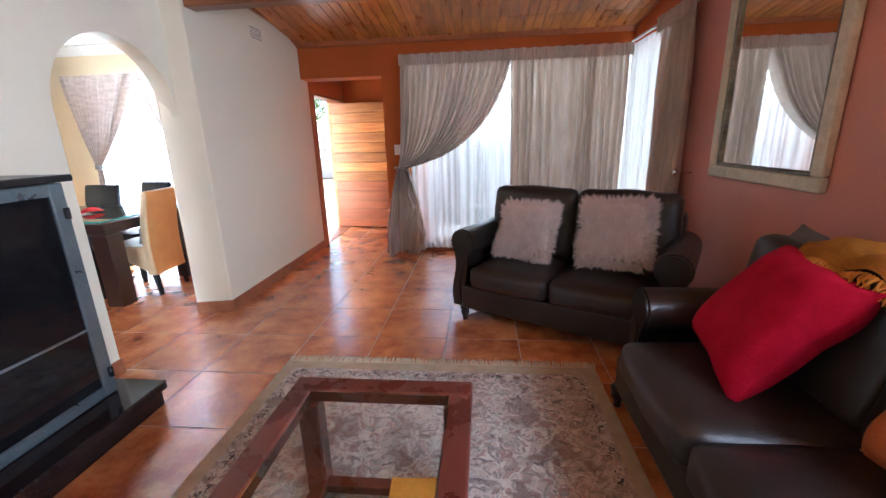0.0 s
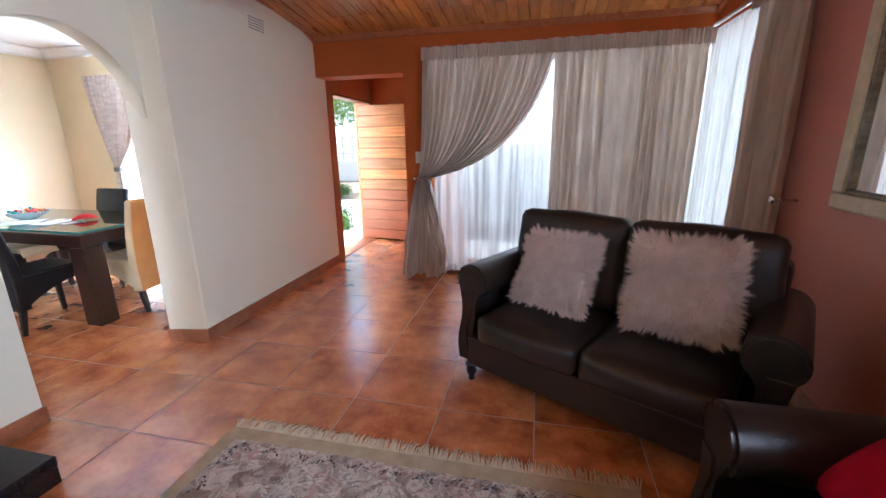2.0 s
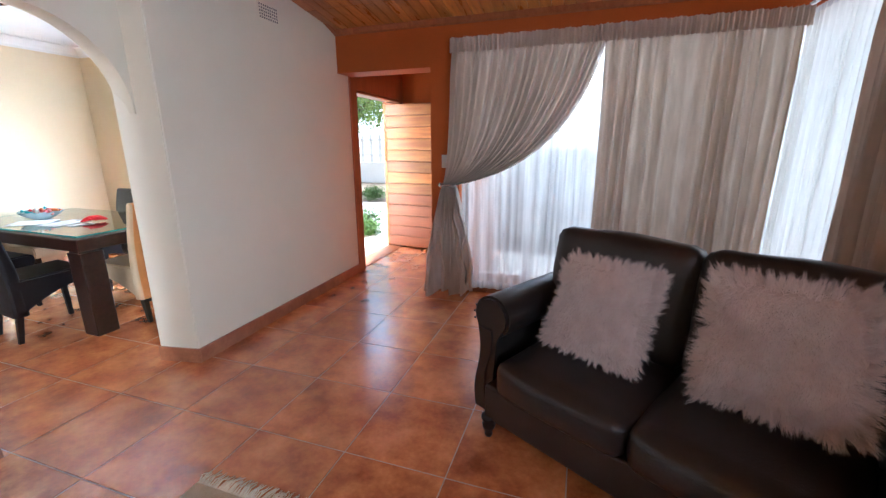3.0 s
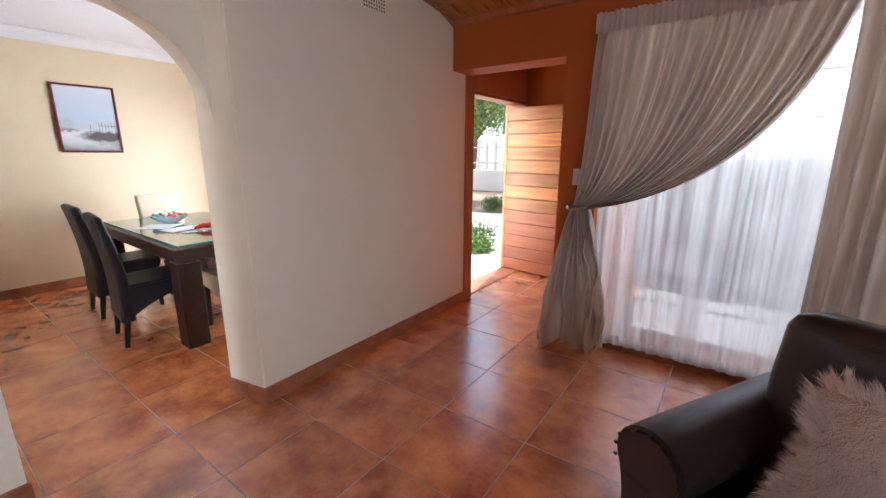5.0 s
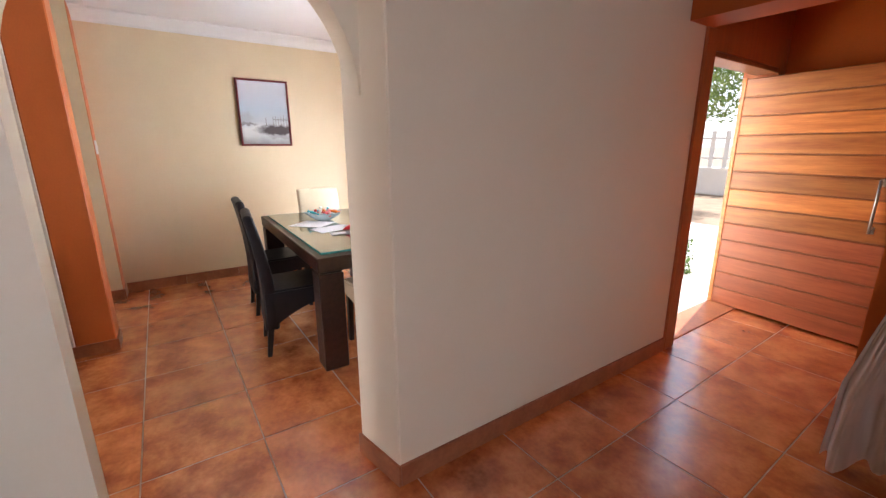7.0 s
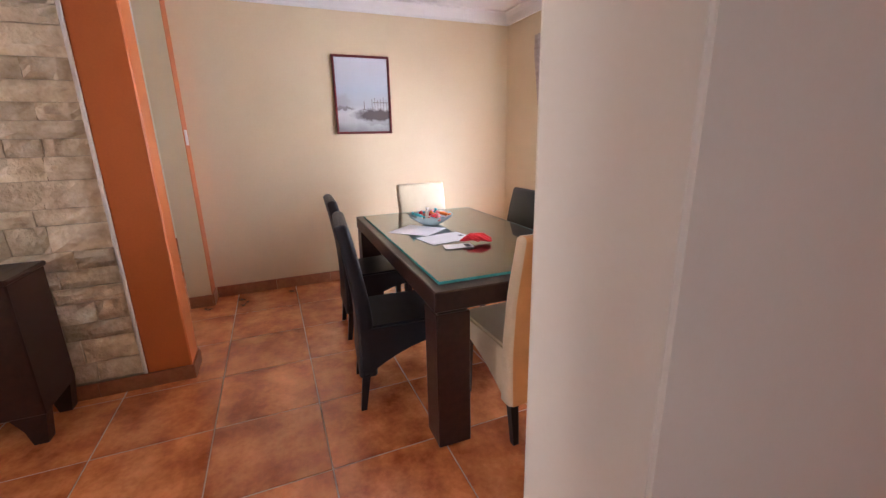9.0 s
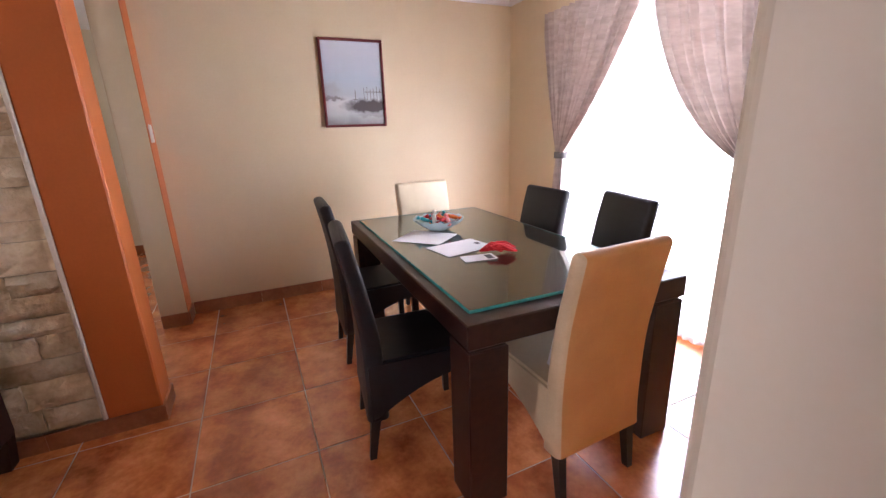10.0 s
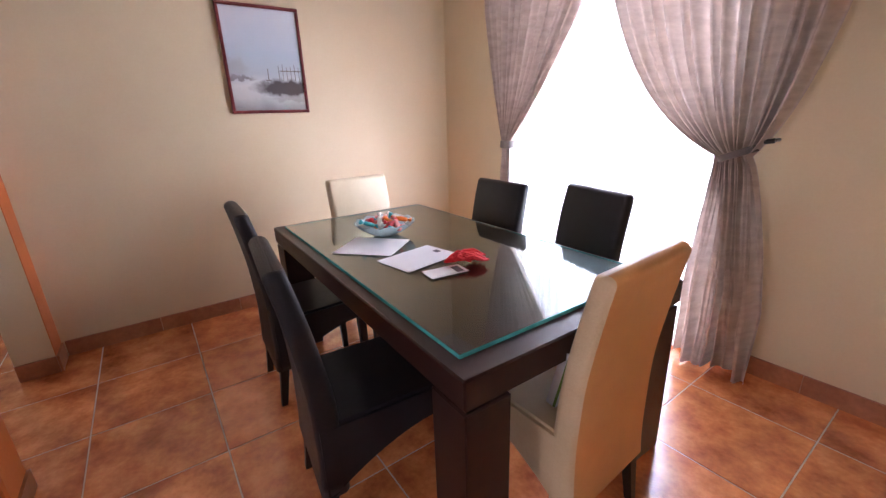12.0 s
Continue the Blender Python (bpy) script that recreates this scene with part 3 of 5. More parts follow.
# dining room walls
bm = boxes((XD - 0.2, -4.78, YF + 0.02, YF + 0.26, 0, 2.75), (-3.24, XQ, YF + 0.02, YF + 0.26, 0, 2.75), (-4.78, -3.24, YF + 0.02, YF + 0.26, 2.24, 2.75), (-4.78, -3.24, YF + 0.02, YF + 0.26, 0, 0.06))
structure("wall_dining_window", bm, CREAM, "cream painted dining room wall round the window")
bm = boxes((XD - 0.2, XD, 2.33, YF + 0.02, 0, 2.75))
structure("wall_painting", bm, CREAM, "cream painted wall behind the painting")
bm = boxes((XQ - 0.006, XQ - 0.0005, 3.44, YF + 0.02, 0, 2.72), (XB - 0.006, XB - 0.001, BACK, AY0, 0, 2.72))
structure("wall_dining_side", bm, CREAM, "cream paint on the dining side of the arched wall")
bm = boxes((XD - 0.2, -5.45, 2.15, 2.326, 0, 2.75), (-8.4, XD - 0.2, 2.15, 2.33, 0, 2.75))
structure("wall_passage", bm, CREAM, "cream painted corner of the passage")
bm = boxes((XD + 0.001, -5.451, 2.326, 2.33, 0.0, 2.75))
structure("wall_return", bm, ORANGE, "narrow orange painted wall return")
# the last four boxes leave a gap for the added passage window
bm = boxes((-8.4, -8.2, BACK, 2.2, 0, 2.75), (-8.2, -7.15, 0.5, 0.7, 0, 2.75), (-6.05, -4.45, 0.5, 0.7, 0, 2.75), (-7.15, -6.05, 0.5, 0.7, 0, 0.85), (-7.15, -6.05, 0.5, 0.7, 2.15, 2.75))
structure("wall_passage_end", bm, WHITE_WALL, "plain pale wall at the end of the passage")
# stone-clad wall with its orange pier
bm = boxes((-4.42, -4.235, BACK, 2.107, 0, 2.75))
STONE_WALL = structure("wall_stone", bm, MORTAR, "wall clad in split pale sandstone blocks")
bm = boxes((-4.42, -4.21, 2.122, 2.35, 0, 2.75), bevel=0.008)
structure("wall_orange_pier", bm, ORANGE, "orange painted pier at the end of the stone wall")
bm = boxes((-4.25, -4.205, 2.105, 2.124, 0.0, 2.74), bevel=0.004)
structure("trim_plaster_bead", bm, PLASTER_EDGE, "rough white plaster bead beside the stone cladding")

# ceilings
bm = boxes((-8.4, XB, BACK - 0.2, YF + 0.26, 2.585, 2.75))
structure("ceiling_dining", bm, WHITE, "smooth white ceiling of the dining room")
bm = bmesh.new()
prof = [(0, 0), (0, -0.105), (0.014, -0.105), (0.018, -0.085), (0.05, -0.045), (0.085, -0.02), (0.105, -0.016), (0.105, 0)]
prism(bm, [(YF + 0.02 - a, 2.585 + b) for a, b in prof], "x", XD, XB - 0.006)
prism(bm, [(XD + a, 2.585 + b) for a, b in prof], "y", 2.33, YF + 0.02)
structure("cornice", bm, WHITE, "white moulded plaster cornice")
bm = bmesh.new()
slabs = [(YF + 0.3, 1.2), (1.2, BACK - 0.2)]
x = XB
while x < XR + 0.2:
    for ya, yb in slabs:
        cuts = [ya, 4.93, 4.2, 3.0, yb] if ya > 3 else [ya, 0.0, yb]
        for y1, y0 in zip(cuts, cuts[1:]):
            dz = 0.003 * random.random()
            vs = [bm.verts.new((xx, yy, ceiling_z(yy) + zz)) for zz in (0.001 + dz, 0.05) for xx, yy in ((x + 0.002, y0 + 0.003), (x + 0.088, y0 + 0.003), (x + 0.088, y1 - 0.003), (x + 0.002, y1 - 0.003))]
            for f in ((0, 3, 2, 1), (0, 1, 5, 4), (1, 2, 6, 5), (2, 3, 7, 6), (3, 0, 4, 7), (4, 5, 6, 7)):
                bm.faces.new([vs[k] for k in f])
    x += 0.092
structure("ceiling_lounge", bm, PINE, "sloping ceiling of varnished pine boards")
bm = bmesh.new()
prism(bm, [(BACK - 0.2, 2.47 + 0.135 * 4.16 - 0.135 * 4.0 + 0.06), (1.2, 3.10), (YF + 0.3, 2.50), (YF + 0.3, 2.62), (1.2, 3.25), (BACK - 0.2, 2.75)], "x", XB, XR + 0.25)
# these two prisms are unseen eaves, added to keep sun off the windows
prism(bm, [(YF + 0.3, 2.62), (YF + 0.3, 2.50), (6.62, 2.40), (6.62, 2.50)], "x", -0.66, XR + 1.4)
prism(bm, [(YF + 0.3, 2.80), (YF + 0.3, 2.72), (6.0, 2.60), (6.0, 2.68)], "x", -6.2, -2.3)
structure("roof", bm, BEAM, "dark underside of the roof above the boards, with unseen eaves added as sunshade")
bm = boxes((XP, XR, 3.47, 3.60, 2.35, 2.62), bevel=0.008)
structure("trim_tie_beam", bm, BEAM, "dark stained timber tie beam")
bm = bmesh.new()
prism(bm, [(YF, 2.43), (YF - 0.025, 2.44), (YF - 0.045, 2.47), (YF - 0.05, 2.50), (YF, 2.50)], "x", XP, XR)
structure("trim_front", bm, FRAME_WOOD, "stained timber quarter moulding under the boards")
bm = bmesh.new()
prism(bm, [(YF - 0.02, 2.44), (5.12, 2.52), (4.78, 2.56), (4.3, 2.585), (3.44, 2.70), (3.44, 2.76), (YF - 0.02, 2.52)], "x", XP, XP + 0.035)
structure("trim_rake", bm, FRAME_WOOD, "stained timber moulding along the sloping ceiling")
bm = bmesh.new()
prism(bm, [(YF - 0.02, 2.44), (5.12, 2.505), (4.78, 2.545), (4.3, 2.60), (3.0, 2.78), (3.0, 2.84), (YF - 0.02, 2.50)], "x", XR - 0.035, XR)
structure("trim_rake_mirror_side", bm, FRAME_WOOD, "stained timber moulding along the mirror wall")

# porch passage beyond the front wall
bm = boxes((-2.24, -2.0, 5.69, 6.86, 2.0, 2.7), (-2.24, -2.0, 6.86, 7.1, 0, 2.7))
structure("wall_porch_side", bm, FRAME_WOOD, "stained timber panelling above the entrance door")
bm = boxes((-2.0, -0.7, 6.98, 7.1, 0, 2.7), (-0.92, -0.7, YF + 0.26, 6.98, 0, 2.7))
structure("wall_porch_end", bm, RUST, "rust-painted end wall of the entrance passage")
bm = boxes((-2.24, -0.7, YF + 0.26, 7.1, 2.70, 2.8))
structure("ceiling_porch", bm, BEAM, "dark boarded ceiling of the entrance passage")
jamb = thing("door_1", "stained timber frame of the entrance doorway", "door frame", kind="structure")
part("jamb", boxes((-2.20, -1.955, 5.56, 5.69, 0, 2.10), bevel=0.006), FRAME_WOOD, jamb)
part("head", boxes((-2.16, -2.002, 5.69, 6.86, 1.965, 1.998), bevel=0.004), BEAM, jamb)
part("threshold", boxes((-2.24, -2.0, 5.69, 6.86, -0.02, 0.008), bevel=0.004), SKIRT, jamb)

# entrance door leaf of horizontal boards, standing open
leaf = thing("entrance_door", "open entrance door of varnished horizontal boards", "door", pose(-2.235, 6.87, 0.012, 0, 0, -7))
part("stile", boxes((0.0, 0.035, -0.022, 0.022, 0, 1.94), (1.085, 1.12, -0.022, 0.022, 0, 1.94), bevel=0.003), DOOR_WOOD, leaf)
part("core", boxes((0.02, 1.10, -0.012, 0.012, 0.01, 1.93)), BEAM, leaf)
for k in range(13):
    z = 0.008 + k * 0.1485
    part("board", boxes((0.036, 1.084, -0.022, 0.022, z, z + 0.139), bevel=0.005), DOOR_WOOD if k > 4 else DOOR_RED, leaf)
for z in (0.84, 1.16):
    part("handle_rose", boxes((0.965, 0.995, -0.030, -0.022, z - 0.025, z + 0.025), bevel=0.003), STEEL, leaf)
bm = bmesh.new()
tube(bm, (0.98, -0.024, 0.84), (0.98, -0.065, 0.84), 0.007)
tube(bm, (0.98, -0.024, 1.16), (0.98, -0.065, 1.16), 0.007)
tube(bm, (0.98, -0.065, 0.82), (0.98, -0.065, 1.18), 0.009)
part("door_handle", bm, STEEL, leaf, "steel upright pull handle", smooth=True)

# ---- windows ----


def window(name, label, width, height, bars, m, bar_rows=0):
    w = thing(name, label, "window", m, kind="structure")
    f = 0.05
    part("window_frame", boxes((0, width, 0, 0.06, 0, f), (0, width, 0, 0.06, height - f, height), (0, f, 0, 0.06, f, height - f), (width - f, width, 0, 0.06, f, height - f), bevel=0.003), ALU, w)
    step = width / bars
    for k in range(1, bars):
        part("mullion", boxes((k * step - 0.02, k * step + 0.02, 0.006, 0.054, f, height - f), bevel=0.003), ALU, w)
    for k in range(bars):
        g = part("pane", boxes((k * step + 0.02, (k + 1) * step - 0.02, 0.027, 0.033, f, height - f)), GLASS, w)
        g.visible_shadow = False
    for k in range(bar_rows):
        z = 0.25 + k * (height - 0.4) / max(1, bar_rows - 1)
        part("burglar_bar", boxes((f, width - f, 0.062, 0.074, z, z + 0.014)), ALU, w)
    return w


window("window_1", "large lounge window with white bars behind voile", 2.52, 2.19, 4, pose(-0.72, YF + 0.14, 0.105), 8)
window("window_2", "narrow corner window beside the lounge window", 1.05, 2.19, 1, pose(XR + 0.13, YF + 0.0, 0.105, 0, 0, -90), 8)
window("window_3", "dining room window behind white voile", 1.54, 2.17, 3, pose(-4.78, YF + 0.14, 0.065))

# the next three windows are added to carry the fill lamps
window("window_fill_side", "unseen window added above the long sofa for fill light", 1.8, 1.24, 3, pose(XR + 0.13, 1.30, 0.98, 0, 0, -90))
window("window_fill_back", "unseen window added behind the dining side for fill light", 1.6, 2.15, 2, pose(-4.0, BACK - 0.15, 0.03))
window("window_fill_passage", "window added to brighten the passage", 1.1, 1.3, 2, pose(-7.15, 0.56, 0.85))

# ---- curtains ----


def lerp(a, b, u):
    return a + (b - a) * u


def swag_curtain(top, tie, foot, z_top, z_foot, depth, folds, sag, seed, loose=0.04):
    """A pleated panel gathered to a tieback: top and foot are spans along the wall, tie is (place, height, half width)."""
    bm = bmesh.new()
    nu, rows = folds * 8, []
    rnd = random.Random(seed)
    phase = [rnd.uniform(-1.3, 1.3) for _ in range(folds + 2)]
    swell = [rnd.uniform(0.5, 1.35) for _ in range(folds + 2)]

    def wave(u, gather):
        s = u * folds
        k = int(s)
        w = math.sin(math.tau * (s + 0.22 * lerp(phase[k], phase[k + 1], s - k)))
        return w * depth * gather * lerp(swell[k], swell[k + 1], s - k)
    steps_up, steps_down = 34, 26
    for j in range(steps_up + 1):
        v = j / steps_up
        row = []
        for i in range(nu + 1):
            u = i / nu
            xt = lerp(top[0], top[1], u)
            xe = tie[0] + (u - 0.5) * 2 * tie[2]
            c = (lerp(xe, xt, 0.5 + 0.32 * sag), lerp(tie[1], z_top, 0.5 - 0.36 * sag))
            x = (1 - v) ** 2 * xt + 2 * v * (1 - v) * c[0] + v * v * xe
            z = (1 - v) ** 2 * z_top + 2 * v * (1 - v) * c[1] + v * v * tie[1]
            g = (0.35 + 0.65 * min(1, v * 7)) * (1 - 0.25 * v)
            y = wave(u, g)
            if v < 0.12:
                y += 0.010 * math.sin(math.tau * u * folds * 3) * (1 - v / 0.12)
            row.append(bm.verts.new((x, y, z)))
        rows.append(row)
    for j in range(1, steps_down + 1):
        v = j / steps_down
        row = []
        for i in range(nu + 1):
            u = i / nu
            xe = tie[0] + (u - 0.5) * 2 * tie[2]
            xf = lerp(foot[0], foot[1], u)
            bulge = min(1.0, 1.5 * v) ** 0.75
            x = lerp(xe, xf, bulge)
            z = lerp(tie[1], z_foot + 0.02 * math.sin(u * 11 + seed), v)
            y = lerp(wave(u, 0.75 - 0.3 * v), 1.0 * depth * math.sin(math.tau * (4.6 * u + 0.5 * noise.noise((u * 6, 0, seed)))), 0.9 * min(1, 1.7 * v)) + 0.02 * math.sin(5 * v + u * 9) + loose * v * (noise.noise((u * 4, v * 3.5, seed)) - 0.25)
            x += 0.25 * loose * v * noise.noise((u * 3, v * 3, seed + 5))
            row.append(bm.verts.new((x, y, z)))
        rows.append(row)
    for a, b in zip(rows, rows[1:]):
        for i in range(nu):
            bm.faces.new((a[i], a[i + 1], b[i + 1], b[i]))
    return bm


def hanging_cloth(x0, x1, z_top, z_foot, depth, folds, seed, flare=0.0, rows_n=24, heading=True):
    """A straight pleated panel or a voile."""
    bm = bmesh.new()
    rnd = random.Random(seed)
    nu = folds * 8
    amp = [rnd.uniform(0.35, 1.3) for _ in range(folds + 2)]
    shift = [rnd.uniform(-0.18, 0.18) for _ in range(folds + 2)]
    widths = [rnd.uniform(0.55, 1.5) for _ in range(folds)]
    starts = [sum(widths[:k]) / sum(widths) for k in range(folds + 1)] + [1.0]
    rows = []
    for j in range(rows_n + 1):
        v = j / rows_n
        row = []
        for i in range(nu + 1):
            u = i / nu
            s = u * folds
            k = int(s)
            a = lerp(amp[k], amp[k + 1], s - k)
            sh = lerp(shift[k], shift[k + 1], s - k)
            g = 0.45 + 0.55 * min(1, v * 6)
            y = depth * a * g * math.sin(math.tau * (s + sh * v))
            if heading and v < 0.08:
                y += 0.008 * math.sin(math.tau * u * folds * 3)
            y += 0.22 * depth * math.sin(math.tau * 2.7 * s + 2 * v) * min(1, v * 4)
            uu = lerp(starts[k], starts[k + 1], s - k) if k < folds else 1.0
            x = lerp(x0, x1, uu) + flare * (uu - 0.5) * v + 0.012 * math.sin(3 * v + s)
            row.append(bm.verts.new((x, y, lerp(z_top, z_foot, v) + (0.012 * math.sin(s * 2.4) if j == rows_n else 0))))
        rows.append(row)
    for a, b in zip(rows, rows[1:]):
        for i in range(nu):
            bm.faces.new((a[i], a[i + 1], b[i + 1], b[i]))
    return bm


def curtain(name, label, bm, material, m):
    c = thing(name, label, "curtain", m)
    part("cloth", bm, material, c, smooth=True)
    return c


def tape(parent, name, x0, x1, z0, z1, material, folds, depth):
    """A sewn band, gathered like the cloth it edges."""
    bm = bmesh.new()
    nu = folds * 8
    rows = [[bm.verts.new((lerp(x0, x1, i / nu), -0.004 + depth * math.sin(math.tau * folds * i / nu), z)) for i in range(nu + 1)] for z in (z0, z1)]
    for i in range(nu):
        bm.faces.new((rows[0][i], rows[0][i + 1], rows[1][i + 1], rows[1][i]))
    return part(name, bm, material, parent, smooth=True)


def pleated_heading(parent, x0, x1, z0, z1, material, pleats, seed):
    """Pencil pleats drawn up on a tape, with a small frill above."""
    rnd = random.Random(seed)
    bm = bmesh.new()
    nu = pleats * 6
    swell = [rnd.uniform(0.5, 1.2) for _ in range(pleats + 2)]
    rows = []
    for v, deep, out in ((0, 1.5, 0.0), (0.12, 1.0, 0.003), (0.2, 0.55, 0.001), (0.4, 0.8, 0.004), (0.62, 0.8, 0.004), (0.78, 0.5, 0.001), (0.86, 0.9, 0.003), (1.0, 1.3, 0.002)):
        row = []
        for i in range(nu + 1):
            s_ = pleats * i / nu
            k = int(s_)
            row.append(bm.verts.new((lerp(x0, x1, i / nu), -0.045 - out + 0.013 * deep * lerp(swell[k], swell[k + 1], s_ - k) * math.sin(math.tau * s_), lerp(z0, z1, v) + (0.004 * math.sin(s_ * 1.7) if v in (0, 1.0) else 0))))
        rows.append(row)
    for a, b in zip(rows, rows[1:]):
        for i in range(nu):
            bm.faces.new((a[i], a[i + 1], b[i + 1], b[i]))
    return part("heading", bm, material, parent, "pencil-pleated curtain heading", smooth=True)


c = curtain("swag_curtain", "taupe satin curtain swept aside to a chrome tieback", swag_curtain((-0.74, 0.50), (-0.78, 1.055, 0.045), (-1.00, -0.54), 2.26, 0.03, 0.075, 17, 1.0, 3, 0.12), TAUPE, pose(0, YF - 0.14, 0))
bm = bmesh.new()
tube(bm, (-0.84, 0.09, 1.06), (-0.84, -0.04, 1.06), 0.009)
lathe(bm, [(0.005, 0), (0.02, 0.004), (0.024, 0.016), (0.014, 0.028), (0.003, 0.032)], 14, (0, 0, 0))
for v in bm.verts:
    if abs(v.co.x) < 0.03 and v.co.z < 0.04:
        v.co = Vector((-0.84 + v.co.x, -0.035 - v.co.z, 1.06 + v.co.y))
part("tieback_knob", bm, CHROME, c, "chrome tieback knob", smooth=True)
bm = bmesh.new()
pts = [(-0.84 + 0.06 * (1 - math.cos(a)) - 0.0, -0.045 * math.sin(a) - 0.02, 1.06) for a in [k * math.pi / 8 for k in range(9)]]
for a, b in zip(pts, pts[1:]):
    tube(bm, a, b, 0.011, sides=8)
part("tieback", bm, CHROME, c, smooth=True)
pleated_heading(c, -0.755, 0.50, 2.165, 2.28, TAUPE, 40, 1)
bm = bmesh.new()
rows = []
for j in range(31):
    v = j / 30
    row = []
    for i in range(15):
        u = i / 14
        x = lerp(-0.735, -0.60, v ** 0.7) + (u - 0.35) * lerp(0.03, 0.11, min(1, 2 * v)) + 0.022 * math.sin(15 * v + 2.2 * u)
        y = -0.035 - 0.03 * math.sin(math.pi * v) + 0.024 * math.sin(math.tau * (1.6 * u + 1.1 * v)) + 0.020 * noise.noise((u * 3, v * 6, 4.0))
        row.append(bm.verts.new((x, y, lerp(1.05, 0.16 - 0.07 * u, v) + 0.02 * math.sin(9 * u + 6 * v) * v)))
    rows.append(row)
for a, b in zip(rows, rows[1:]):
    for i in range(14):
        bm.faces.new((a[i], a[i + 1], b[i + 1], b[i]))
part("ruffled_lining", bm, LINING, c, "pale ruffled lining at the curtain's edge", smooth=True)
c = curtain("straight_curtain", "taupe satin curtain hanging in straight folds", hanging_cloth(0.47, 1.70, 2.26, 0.04, 0.062, 15, 5), TAUPE, pose(0, YF - 0.14, 0))
pleated_heading(c, 0.45, 1.735, 2.165, 2.285, TAUPE, 40, 2)
c = curtain("side_curtain", "taupe satin curtain drawn beside the corner window", hanging_cloth(0.0, 0.56, 2.30, 0.04, 0.05, 7, 9, flare=-0.04), TAUPE, pose(XR - 0.10, 4.40, 0, 0, 0, -90))
pleated_heading(c, 0.0, 0.57, 2.20, 2.315, TAUPE, 24, 3)
v_ = curtain("voile", "white voile across the lounge window", hanging_cloth(-0.70, 1.765, 2.22, 0.06, 0.018, 26, 11, heading=False), SHEER, pose(0, YF - 0.032, 0))
tape(v_, "heading", -0.70, 1.72, 2.19, 2.23, SHEER_DENSE, 60, 0.006)
tape(v_, "hem", -0.70, 1.72, 0.055, 0.13, SHEER_DENSE, 30, 0.012)
cv = curtain("corner_voile", "white voile across the corner window", hanging_cloth(0.0, 1.0, 2.27, 0.06, 0.024, 13, 12, heading=False), CORNER_VOILE, pose(XR - 0.04, YF - 0.03, 0, 0, 0, -90))
tape(cv, "heading", 0.0, 1.0, 2.24, 2.28, SHEER_DENSE, 26, 0.006)
tape(cv, "hem", 0.0, 1.0, 0.055, 0.13, SHEER_DENSE, 12, 0.010)
rail = thing("curtain_rail", "white curtain rail along both lounge windows", "curtain rail")
part("rail", boxes((-0.76, XR - 0.03, YF - 0.086, YF - 0.074, 2.245, 2.262), bevel=0.003), ALU, rail)
part("rail", boxes((XR - 0.075, XR - 0.05, 3.80, YF - 0.105, 2.30, 2.32), bevel=0.003), ALU, rail)
hook = thing("tieback_hook", "brass and chrome curtain hook on the red wall", "curtain hook", pose(XR, 3.80, 1.07))
bm = bmesh.new()
tube(bm, (0, 0, 0), (-0.12, 0.0, 0.004), 0.007)
part("stem", bm, CHROME, hook, smooth=True)
bm = bmesh.new()
soft_box(bm, (-0.125, 0, 0.004), (0.03, 0.05, 0.05), 0.014, 0, 3)
part("knob", bm, CHROME, hook, smooth=True)

c = curtain("dining_curtain", "blush streaked curtain tied back in the dining corner", swag_curtain((-4.95, -3.93), (-4.70, 1.15, 0.035), (-4.80, -4.62), 2.24, 0.02, 0.044, 13, 0.2, 21), BLUSH, pose(0, YF - 0.115, 0))
bm = bmesh.new()
bmesh.ops.create_cone(bm, cap_ends=False, segments=20, radius1=0.062, radius2=0.058, depth=0.05, matrix=pose(-4.70, 0, 1.15) @ Matrix.Diagonal((1, 0.8, 1, 1)))
part("tieback", bm, GREY_CLOTH, c, "grey cord tieback", smooth=True)
c = curtain("dining_curtain", "blush streaked curtain tied to a dark wall hook", swag_curtain((-2.83, -3.98), (-3.19, 1.14, -0.075), (-2.95, -3.31), 2.24, 0.02, 0.046, 15, 0.75, 22), BLUSH, pose(0, YF - 0.115, 0))
bm = bmesh.new()
bmesh.ops.create_cone(bm, cap_ends=False, segments=24, radius1=0.085, radius2=0.08, depth=0.032, matrix=pose(-3.175, -0.005, 1.15, 0, -22, 0) @ Matrix.Diagonal((1, 0.6, 1, 1)))
part("tieback", bm, GREY_CLOTH, c, "grey cord tieback", smooth=True)
bm = bmesh.new()
tube(bm, (-3.06, 0.12, 1.21), (-3.06, 0.0, 1.21), 0.008)
tube(bm, (-3.078, 0.0, 1.207), (-3.042, 0.0, 1.213), 0.011)
part("hook", bm, BLACK_METAL, c, "black hook", smooth=True)
dv = curtain("dining_voile", "white voile glowing across the dining window", hanging_cloth(-4.85, -3.20, 2.20, 0.02, 0.014, 22, 23, heading=False), DINING_VOILE, pose(0, YF - 0.03, 0))

tape(dv, "heading", -4.85, -3.20, 2.17, 2.21, SHEER_DENSE, 44, 0.006)
tape(dv, "hem", -4.85, -3.20, 0.015, 0.09, SHEER_DENSE, 22, 0.014)

